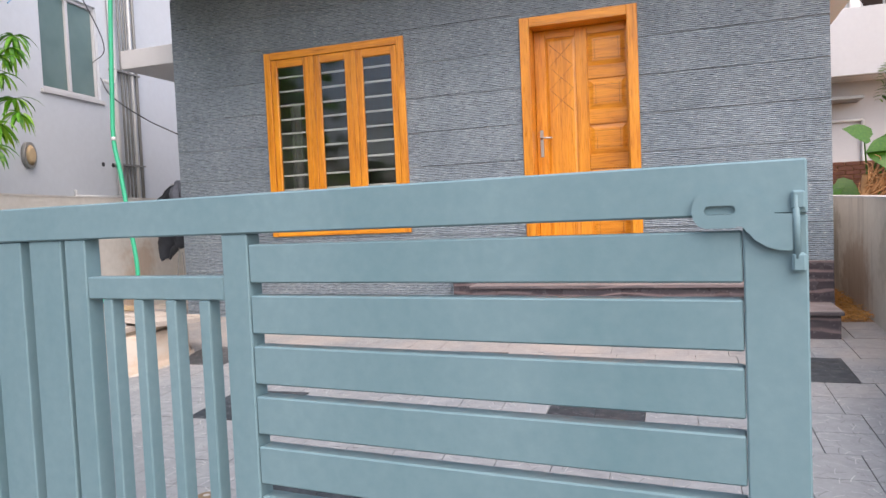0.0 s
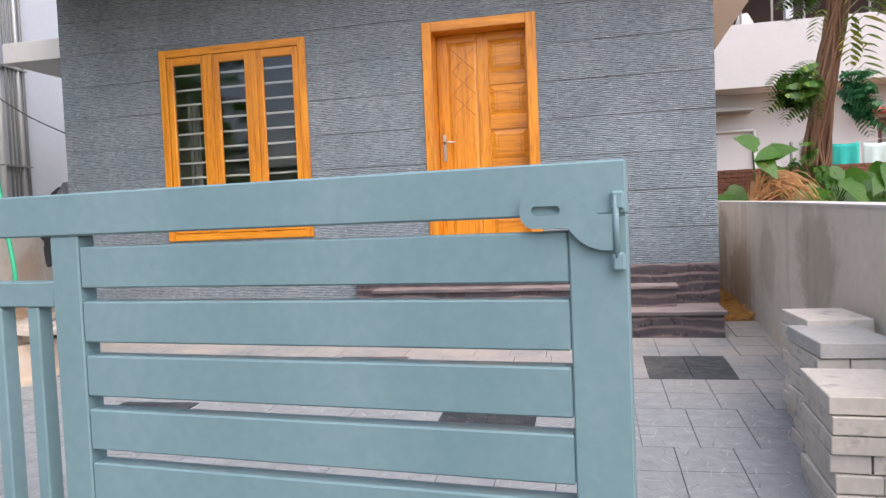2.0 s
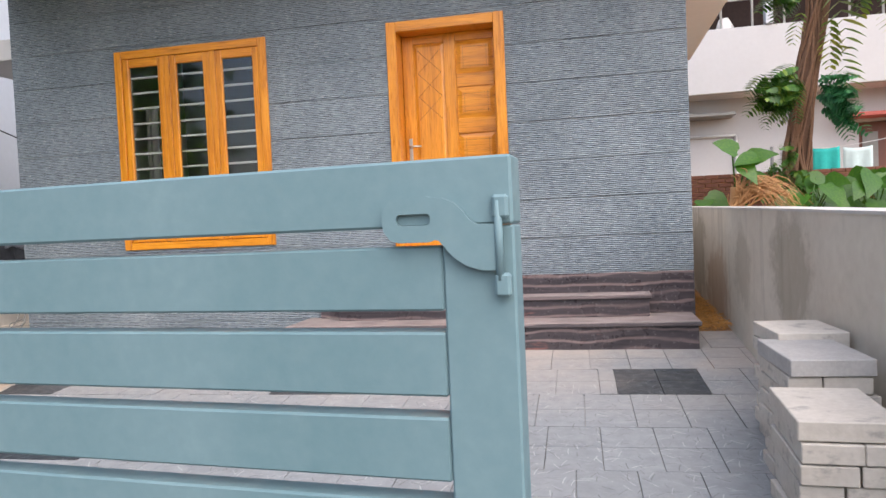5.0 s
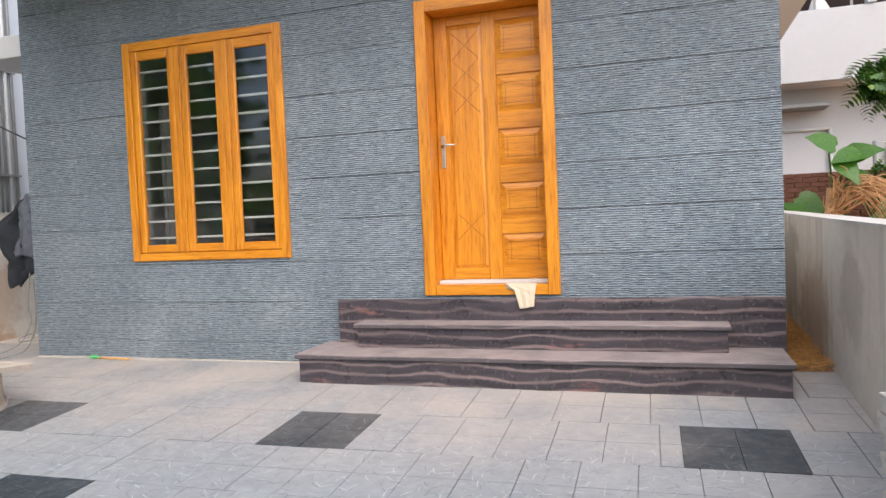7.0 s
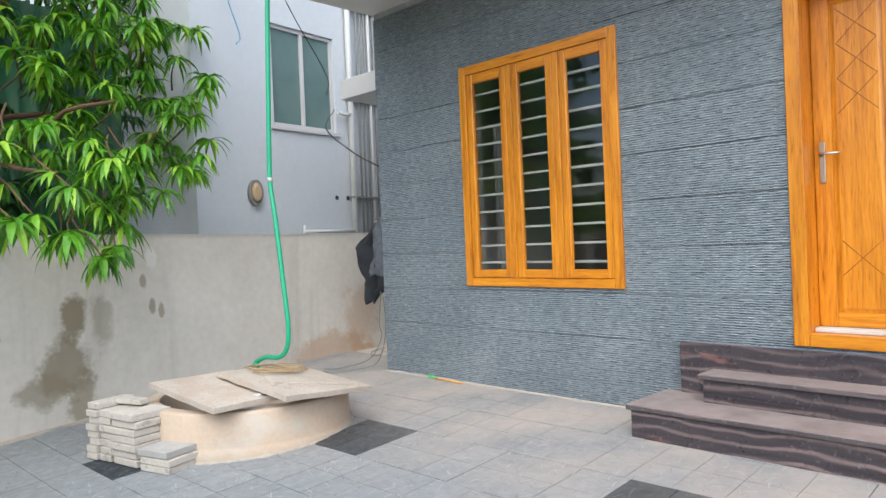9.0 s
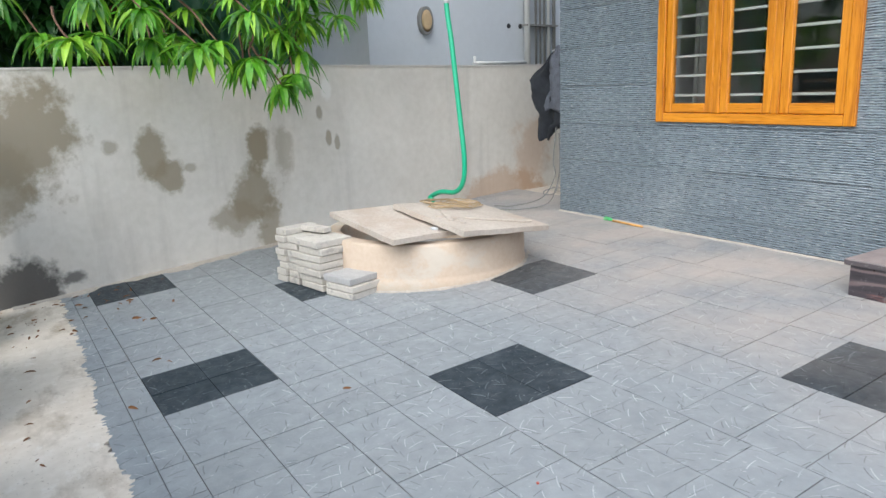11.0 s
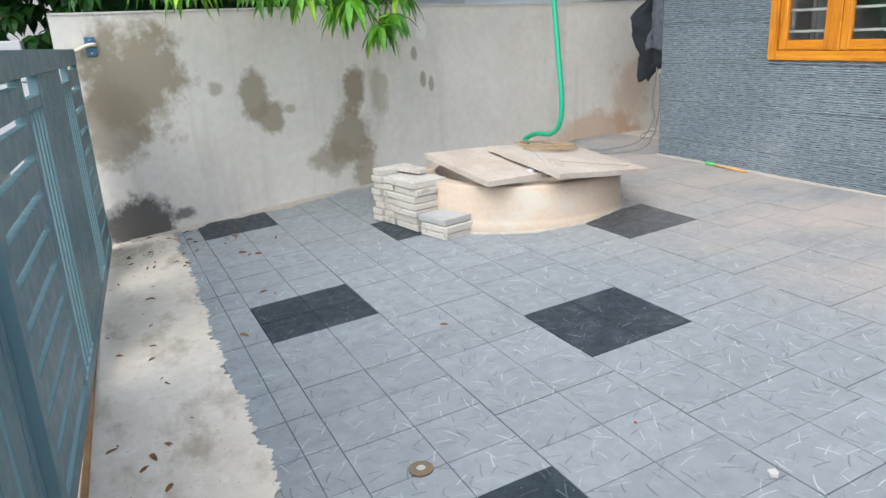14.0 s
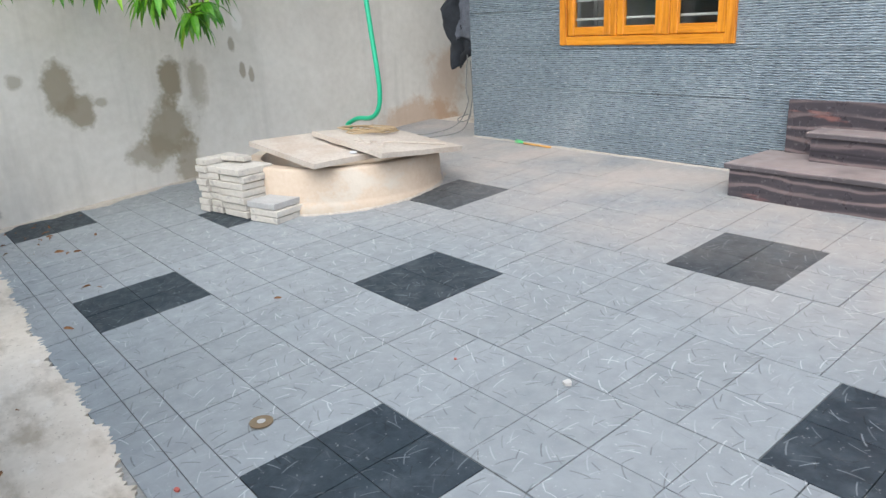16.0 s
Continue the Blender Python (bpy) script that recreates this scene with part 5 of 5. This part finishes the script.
dd = part("door", B(11.06, 11.94, HY + 0.1, HY + 0.16, 0.8, 2.71), m_brown, eh)
part("door_grille", B(11.15, 11.45, HY + 0.07, HY + 0.099, 1.2, 2.5), m_darkpipe, dd)
part("awning", B(10.6, 12.4, HY - 0.6, HY - 0.002, 2.78, 2.86, 0.005), m_redtile, eh)
part("shade_sheet", B(7.3, 8.45, HY - 0.7, HY - 0.002, 2.98, 3.04, m=Matrix.Translation((0, 0, 0))), m_darkpipe, eh)
for x in (8.55, 9.55):
    part("drain_pipe", T([(x, HY - 0.05, 0.2), (x, HY - 0.05, 2.6 if x < 9 else 2.2)], 0.035, 8), m_pipe, eh)
part("drain_pipe", T([(7.5, HY - 0.05, 2.6), (8.55, HY - 0.05, 2.6)], 0.03, 8), m_pipe, eh)


def towel(x0, x1, y, z0, z1, mat, label):
    bm = bmesh.new()
    rws = []
    for i in range(7):
        t = i / 6
        rws.append([bm.verts.new((x0 + (x1 - x0) * k / 8, y + 0.03 * math.sin(k * 1.4 + t) * (0.3 + t), z1 - (z1 - z0) * t - 0.03 * math.sin(math.pi * k / 8) * (1 - t))) for k in range(9)])
    for a, b in zip(rws, rws[1:]):
        for k in range(8):
            bm.faces.new((a[k], b[k], b[k + 1], a[k + 1])).smooth = True
    ob = solid("towel", bm, mat, label, "towel", group="washing on the line")
    ob.modifiers.new("thick", "SOLIDIFY").thickness = 0.008


towel(9.28, 9.72, 8.0, 1.55, 2.0, m_teal, "teal towel hanging on a washing line")
towel(9.78, 10.25, 8.0, 1.5, 1.98, m_pale, "pale grey-green towel hanging on a washing line")
wl = solid("washing_line", T(smooth_path([(8.6, 8.0, 2.05), (9.7, 8.0, 1.99), (11.5, 8.0, 2.25)], 5), 0.006, 5), m_pipe, "thin washing line behind the plants", "line")
for x, z in ((8.6, 2.06), (11.5, 2.26)):
    part("line_post", T([(x, 8.0, -0.3), (x, 8.0, z)], 0.03, 8), m_darkpipe, wl)


def broad_leaf(bm, p, d, size, droop=0.6, face=(0.0, -0.85, 0.5)):
    """A heart-shaped leaf on a stalk end."""
    d = Vector(d).normalized()
    s = d.cross(Vector(face)).normalized()
    nrm = s.cross(d).normalized()
    prof = [(-0.28, 0.0), (-0.34, 0.2), (-0.2, 0.42), (0.1, 0.47), (0.4, 0.38), (0.7, 0.2), (1.0, 0.0)]
    mid, L, Rr = [], [], []
    for t, w in prof:
        base = Vector(p) + d * t * size + Vector((0, 0, -droop * max(0, t) ** 2 * size * 0.6))
        mid.append(bm.verts.new(base if t > -0.3 else base + d * 0.14 * size))
        L.append(bm.verts.new(base - s * w * size + nrm * (0.12 * w * size + 0.03 * size * math.sin(t * 9))))
        Rr.append(bm.verts.new(base + s * w * size + nrm * (0.12 * w * size - 0.03 * size * math.sin(t * 8))))
    for k in range(len(prof) - 1):
        for e in (L, Rr):
            try:
                f = bm.faces.new((mid[k], mid[k + 1], e[k + 1], e[k]) if e is Rr else (mid[k + 1], mid[k], e[k], e[k + 1]))
                f.smooth = True
            except ValueError:
                pass


def taro(x, y, z, n, h, size, seed, label):
    rng = random.Random(seed)
    pl = thing("broad_leaf_plant", label, "plant", "broad-leaved plants")
    for k in range(n):
        bs, bl = bmesh.new(), bmesh.new()
        a = 2 * math.pi * k / n + rng.uniform(-0.5, 0.5)
        hh = h * rng.uniform(0.55, 1.1)
        r = rng.uniform(0.15, 0.45)
        tip = Vector((x + r * math.cos(a), y + r * math.sin(a), z + hh))
        tube(bs, smooth_path([(x, y, z), (x + 0.3 * r * math.cos(a), y + 0.3 * r * math.sin(a), z + hh * 0.6), tip], 4), 0.018, 6, 0.009)
        broad_leaf(bl, tip, (math.cos(a), 0.5 * math.sin(a) - 0.4, rng.uniform(-0.8, 0.2)), size * rng.uniform(0.75, 1.15), rng.uniform(0.3, 0.9), (rng.uniform(-0.4, 0.4), -0.8, rng.uniform(0.3, 0.9)))
        part("leaf", bl, m_big, part("stalk", bs, m_big, pl))


pl = thing("broad_leaf_plant", "broad-leaved green plant above a dry stump", "plant", "broad-leaved plants")
for tip, d, size, face in (((7.36, 5.0, 1.83), (-0.85, -0.2, 0.5), 0.33, (0.1, -0.8, 0.6)), ((7.62, 4.95, 1.68), (-0.9, -0.4, -0.15), 0.31, (0, -0.7, 0.7)),
                           ((7.64, 5.02, 1.68), (0.95, -0.25, 0.3), 0.36, (-0.15, -0.75, 0.65)), ((7.5, 4.9, 1.56), (0.45, -0.5, -0.7), 0.3, (0.2, -0.9, 0.3)), ((7.7, 5.1, 1.4), (0.7, -0.3, -0.6), 0.26, (0, -0.8, 0.5))):
    bs, bl = bmesh.new(), bmesh.new()
    tube(bs, smooth_path([(7.45, 5.05, 0.3), (7.45 + (tip[0] - 7.45) * 0.5, 5.04, 1.2), tip], 5), 0.02, 6, 0.01)
    broad_leaf(bl, tip, d, size, 0.35, face)
    part("leaf", bl, m_big, part("stalk", bs, m_big, pl))
taro(7.02, 5.4, 0.1, 4, 0.95, 0.36, 2, "broad-leaved green plant behind the low wall")
for k, (x, y) in enumerate(((8.9, 6.0), (9.4, 5.6), (9.8, 6.3), (10.3, 5.8), (9.2, 6.8), (10.8, 6.5), (8.4, 5.2))):
    taro(x, y, 0.1, 10, 1.22, 0.34, 10 + k, "clump of broad green leaves behind the low wall")
# dry fallen frond and stump
fr_ = thing("dead_frond", "dry brown palm frond over a stump", "frond")
bm = bmesh.new()
rng = random.Random(9)
for k in range(75):
    a = Vector((7.44 + rng.uniform(-0.1, 0.1), 5.0 + rng.uniform(-0.1, 0.1), rng.uniform(0.95, 1.3)))
    e = Vector((rng.uniform(7.62, 7.95), 4.95 + rng.uniform(-0.25, 0.15), rng.uniform(1.15, 1.42)))
    e2 = Vector((e.x + rng.uniform(0.15, 0.45), e.y - 0.08, e.z - rng.uniform(0.15, 0.5)))
    if k % 4 == 0:
        e = a + Vector((rng.uniform(-0.12, 0.1), -0.08, rng.uniform(0.1, 0.25)))
        e2 = e + Vector((rng.uniform(-0.1, 0.12), -0.05, rng.uniform(0.02, 0.14)))
    tube(bm, smooth_path([a, e, e2], 4), 0.011, 4, 0.003)
tagged(part("frond_mass", bm, m_dry, fr_), kind="stuff")
part("stump", T([(7.38, 5.06, -0.2), (7.4, 5.06, 0.6), (7.43, 5.05, 1.28)], 0.17, 10, 0.09), m_dry, fr_)

vine = thing("root_wrapped_tree", "tree trunk wrapped in brown roots and a cut-leaved climber", "tree")
TX, TY = 8.6, 6.5


def trunk_x(z):
    """Where the leaning trunk's axis runs."""
    return TX + 0.03 * math.sin(z * 1.7) + 0.36 * max(0.0, min(1.0, (z - 1.6) / 2.4)) + 0.04 * max(0.0, z - 4.0)


bm = bmesh.new()
tube(bm, [(trunk_x(z), TY, z) for z in [-0.3 + 0.35 * k for k in range(20)]], 0.17, 14, 0.12)
part("trunk", bm, m_bark, vine)
rng = random.Random(12)
for k in range(38):
    bm = bmesh.new()
    a0 = rng.uniform(0, 6.28)
    swing = rng.uniform(0.4, 1.0)
    pts = []
    for i in range(14):
        z = -0.2 + i * 0.5
        a = a0 + swing * math.sin(i * 0.7 + k)
        rr = (0.185 if z < 2.3 else 0.14) + rng.uniform(-0.012, 0.03)
        pts.append((trunk_x(z) + rr * math.cos(a), TY + rr * math.sin(a), z))
    tube(bm, smooth_path(pts, 3), rng.uniform(0.01, 0.026), 5)
    part("root", bm, m_root, vine)


def cut_leaf(bm, p, d, size, rng):
    """A long leaf cut into narrow side lobes along its rib."""
    d = Vector(d).normalized()
    face = Vector((rng.uniform(-0.5, 0.5), -1, rng.uniform(0.1, 0.8)))
    q0 = Vector(p)
    n = 8
    dd_ = d.copy()
    for k in range(n):
        s = dd_.cross(face).normalized()
        t = (k + 0.5) / n
        w = size * 0.34 * math.sin(math.pi * (0.14 + 0.82 * t)) ** 0.7
        for sg in (-1, 1):
            leaf_blade(bm, q0, s * sg + dd_ * 0.5, w, size * 0.15, 0.35, rng.uniform(-0.1, 0.1), 3, 0.1)
        q0 = q0 + dd_ * size / n
        dd_ = (dd_ + Vector((0, 0, -0.09))).normalized()


rng = random.Random(14)


def clump(name, origin, reach, drop, n, size, mat):
    """Cut leaves that spring from one place on the trunk towards a side and hang over."""
    bm = bmesh.new()
    for k in range(n):
        t = rng.uniform(0.1, 1)
        p = Vector(origin) + Vector((reach * t * rng.uniform(0.3, 0.75), -0.1 - 0.3 * rng.random(), rng.uniform(-0.25, 0.28) - drop * 0.5 * t))
        cut_leaf(bm, p, (reach * rng.uniform(0.3, 1.2) + rng.uniform(-0.25, 0.25), -0.35, rng.uniform(-0.9, 0.45) - drop * 0.4), size * rng.uniform(0.7, 1.15), rng)
    part(name, bm, mat, vine)


clump("climber_leaves", (8.62, 6.35, 2.9), -0.85, 0.35, 57, 0.5, m_fern)
clump("climber_leaves", (8.85, 6.3, 2.72), 0.5, 0.5, 44, 0.48, m_climber)
clump("climber_leaves", (8.7, 6.3, 4.4), -0.7, 0.1, 57, 0.55, m_fern)
clump("climber_leaves", (9.1, 6.3, 4.75), 0.7, 0.2, 57, 0.6, m_fern)
clump("climber_leaves", (8.55, 6.2, 4.95), -0.7, 0.15, 50, 0.6, m_fern)
clump("climber_leaves", (9.2, 6.2, 5.05), 0.6, 0.2, 50, 0.6, m_fern)
clump("climber_leaves", (8.5, 6.2, 1.72), -0.5, 0.5, 16, 0.34, m_fern)
clump("climber_leaves", (8.75, 6.25, 5.6), -0.9, 0.2, 30, 0.6, m_fern)
clump("climber_leaves", (9.2, 6.25, 5.8), 0.9, 0.2, 30, 0.6, m_fern)
bm = bmesh.new()
for a, b in (((9.14, 4.35), (9.36, 3.25)), ((9.06, 3.8), (9.03, 3.02)), ((9.16, 3.4), (9.4, 2.55)), ((8.66, 3.95), (8.44, 3.46)), ((9.95, 4.2), (9.8, 3.5)), ((9.45, 4.5), (9.5, 3.75))):
    d = Vector((b[0] - a[0], -0.05, b[1] - a[1]))
    cut_leaf(bm, (a[0], 6.2, a[1]), d, d.length * 1.02, rng)
part("hanging_fronds", bm, m_yellow, vine)
bush("creeper_foliage", "low green creeper leaves round the trunk", (8.35, 6.0, 1.15), (0.4, 0.4, 0.35), 50, m_fern, 15, 0.2, 0.07)

palm = thing("palm_trunk", "ringed grey coconut palm trunk behind the low wall", "tree")
bm = bmesh.new()
for k in range(60):
    z = -0.3 + 0.11 * k
    tube(bm, [(9.3 + 0.006 * k, 4.4, z), (9.3 + 0.006 * k, 4.4, z + 0.108)], 0.165 + 0.008 * (k % 2), 14, 0.158)
part("trunk", bm, m_palmbark, palm)

# ---------------- small things on the ground ----------------
disc = thing("cutting_disc", "worn brown abrasive cutting disc lying on the paving", "disc")
DX, DY = 3.053, -3.635
bm = bmesh.new()
n = 28
ri, ro = 0.009, 0.041
loops = [[bm.verts.new((DX + r * math.cos(2 * math.pi * k / n), DY + r * math.sin(2 * math.pi * k / n), gz(DY) + z)) for k in range(n)] for r, z in ((ri, 0.003), (ro, 0.003), (ro, 0.007), (0.018, 0.007), (0.017, 0.008), (ri, 0.008))]
for a, b in zip(loops, loops[1:] + loops[:1]):
    for k in range(n):
        bm.faces.new((a[k], a[(k + 1) % n], b[(k + 1) % n], b[k]))
part("abrasive_ring", bm, m_disc, disc)
bm = bmesh.new()
tube(bm, [(DX, DY, gz(DY) + 0.0082), (DX, DY, gz(DY) + 0.0088)], 0.015, 20)
part("paper_label", bm, m_pavergrey, disc)


def chip(name, x, y, s, mat, label, cat, group=""):
    bm = bmesh.new()
    rng = random.Random(int(x * 1000 + y * 77))
    k = 6
    prism(bm, [(x + s * math.cos(6.28 * i / k) * rng.uniform(0.6, 1.1), y + s * math.sin(6.28 * i / k) * rng.uniform(0.5, 1.0)) for i in range(k)], gz(y) + 0.002, gz(y) + 0.002 + s * 0.5)
    return solid(name, bm, mat, label, cat, "", group)


chip("mortar_chip", 3.66, -2.756, 0.022, m_coping, "white mortar chip lying on the paving", "chip", "loose chips")
chip("brick_chip", 3.223, -2.904, 0.008, m_redtile, "tiny red brick chip on the paving", "chip", "loose chips")
chip("brick_chip", 3.2, -3.98, 0.012, m_redtile, "tiny red brick chip on the paving", "chip", "loose chips")
# pale sand swept against the walls and round the well
m_sand = plain("pale_builders_sand", (0.42, 0.38, 0.33), 0.95, 0, 0.2, 18, 0.5)


def sand_drift(line, wide, seed, label):
    """A low ragged ridge of sand along a plan line; it thins out towards its open side."""
    rng = random.Random(seed)
    bm = bmesh.new()
    pts = smooth_path([(x, y, 0) for x, y in line], 24)
    prev = None
    for k, p in enumerate(pts):
        d = (pts[min(k + 1, len(pts) - 1)] - pts[max(k - 1, 0)]).normalized()
        side = Vector((d.y, -d.x, 0))
        w = wide * (0.45 + 0.3 * math.sin(k * 0.23 + seed) + 0.18 * math.sin(k * 0.71) + rng.uniform(0, 0.3))
        row = []
        for f, h in ((0.0, 0.012), (0.45, 0.007), (1.0, -0.004)):
            q_ = p + side * max(0.012, w) * f
            row.append(bm.verts.new((q_.x, q_.y, gz(q_.y) + h * (0.7 + 0.4 * rng.random()))))
        if prev:
            for m in range(2):
                bm.faces.new((prev[m], prev[m + 1], row[m + 1], row[m]))
        prev = row
    tagged(part("sand_drift", bm, m_sand), label, "sand", "", "stuff")


sand_drift([(-0.8, -4.4), (-0.93, -3.4), (-1.06, -2.4), (-1.12, -1.6)], 0.16, 1, "pale sand swept along the boundary wall")
sand_drift([(WC[0] + 0.752 * math.cos(a), WC[1] + 0.752 * math.sin(a)) for a in [-2.2 + 0.4 * k for k in range(9)]], 0.035, 2, "pale sand round the foot of the well")
sand_drift([(0.0, -0.004), (1.5, -0.004), (2.9, -0.004)], 0.035, 3, "thin line of sand at the foot of the house front")
# green-tipped stick at the foot of the front wall
stk = thing("painted_stick", "short wooden stick with a bright green end", "stick")
part("stick", T([(1.05, -0.06, 0.006), (0.72, -0.05, 0.008)], 0.009, 6), m_straw, stk)
bm = bmesh.new()
rng = random.Random(2)
for k in range(14):
    a = Vector((0.72, -0.05, 0.01))
    tube(bm, [a, a + Vector((-rng.uniform(0.05, 0.12), rng.uniform(-0.04, 0.04), rng.uniform(-0.004, 0.03)))], 0.003, 4)
m_lime = plain("lime_bristle", (0.12, 0.6, 0.2), 0.6)
part("bristles", bm, m_lime, stk)
# fallen leaves along the gate
rng = random.Random(40)
lm = []
for v in range(4):
    bm = bmesh.new()
    leaf_blade(bm, (0, 0, 0.004), (1, 0, 0.25), 0.09, 0.026, 0.6, 0.1 + 0.3 * v, 4, 0.5)
    lm.append(mesh_of(bm, "fallen_leaf", m_deadleaf))
spots = [(-0.26, -4.295), (-0.29, -4.27), (-0.22, -4.31), (-0.3, -4.33), (-0.2, -4.28), (-0.33, -4.29), (0.05, -4.12), (0.927, -4.39), (1.172, -4.56), (2.7, -4.4)]
spots += [(rng.uniform(-0.78, 0.3), rng.uniform(-4.5, -3.6)) for k in range(44)] + [(rng.uniform(-0.5, 4.4), rng.uniform(-4.55, -4.25)) for k in range(34)] + [(rng.uniform(-0.7, 2.4), rng.uniform(-4.1, -3.0)) for k in range(8)]
for k, (x, y) in enumerate(spots):
    ob = new("fallen_leaf", lm[k % 4])
    ob.matrix_basis = pose(x, y, gz(y) + 0.003, rng.uniform(-8, 8), rng.uniform(-8, 8), rng.uniform(0, 360)) @ Matrix.Diagonal((rng.uniform(0.25, 0.8),) * 3 + (1,))
    tagged(ob, "small curled brown fallen leaf on the ground", "leaf", "fallen leaves")

# ---------------- facade slabs and paving ----------------
build_cladding()
TH = radians(1.3)
TW, TD = 0.2625, 0.545
V0 = -1.165
DARKS = {0: (1.109, 3.239, 5.44), 2: (0.1, 2.163, 4.265), 4: (-0.97, 1.148, 3.19, 5.28)}


def tile_mesh(w, mat, d):
    bm = bmesh.new()
    hd_ = d / 2
    for y0 in (-d, -hd_):
        box(bm, 0.0022, w - 0.0022, y0 + 0.0024, y0 + hd_ - 0.0012, -0.03, 0.0)
    return mesh_of(bm, "paving_tile", mat)


tile_cache = {}
rng = random.Random(77)
cs, sn = math.cos(TH), math.sin(TH)
for j in range(-3, 6):
    v_top = V0 - TD * j
    depth = TD if j < 5 else 0.24
    darks = DARKS.get(j, ())
    shift = TW / 2 if j % 2 else 0.0
    joints = []
    if darks:
        wide = {a: 2 * TW for a in darks}
        cut = [(-1.5, darks[0])] + [(a + wide[a], b) for a, b in zip(darks, darks[1:])] + [(darks[-1] + wide[darks[-1]], 6.75)]
        for a in darks:
            h = wide[a] / 2
            joints += [(a, a + h, m_dark), (a + h, a + 2 * h, m_dark)]
        for a, b in cut:
            x = a
            while x < b - 0.02:
                e = x + TW if b - x - TW > 0.09 else b
                e = min(e, b)
                joints.append((x, e, m_tile))
                x = e
    else:
        x = -1.5 + shift + 0.05 * (j % 3)
        while x < 6.7:
            joints.append((x, x + TW, m_tile))
            x += TW
    for a, b, mat in joints:
        xm, ym = (a + b) / 2 * cs - (v_top - depth / 2) * sn, (a + b) / 2 * sn + (v_top - depth / 2) * cs
        wall_x = -0.765 - 0.13 * (ym + 4.65)
        if xm < wall_x - 0.28 or xm > 6.5 or ym > 0.25:
            continue
        key = (round(b - a, 3), mat.name, depth)
        if key not in tile_cache:
            tile_cache[key] = tile_mesh(b - a, mat, depth)
        ob = new("paving_tile", tile_cache[key])
        px, py = a * cs - v_top * sn, a * sn + v_top * cs
        ob.matrix_basis = Matrix.Translation((px, py, SLOPE * py + rng.uniform(-0.0012, 0.0012))) @ pose(0, 0, 0, math.degrees(math.atan(SLOPE)) + rng.uniform(-0.15, 0.15), 0, 1.3)
        ob.parent = floor
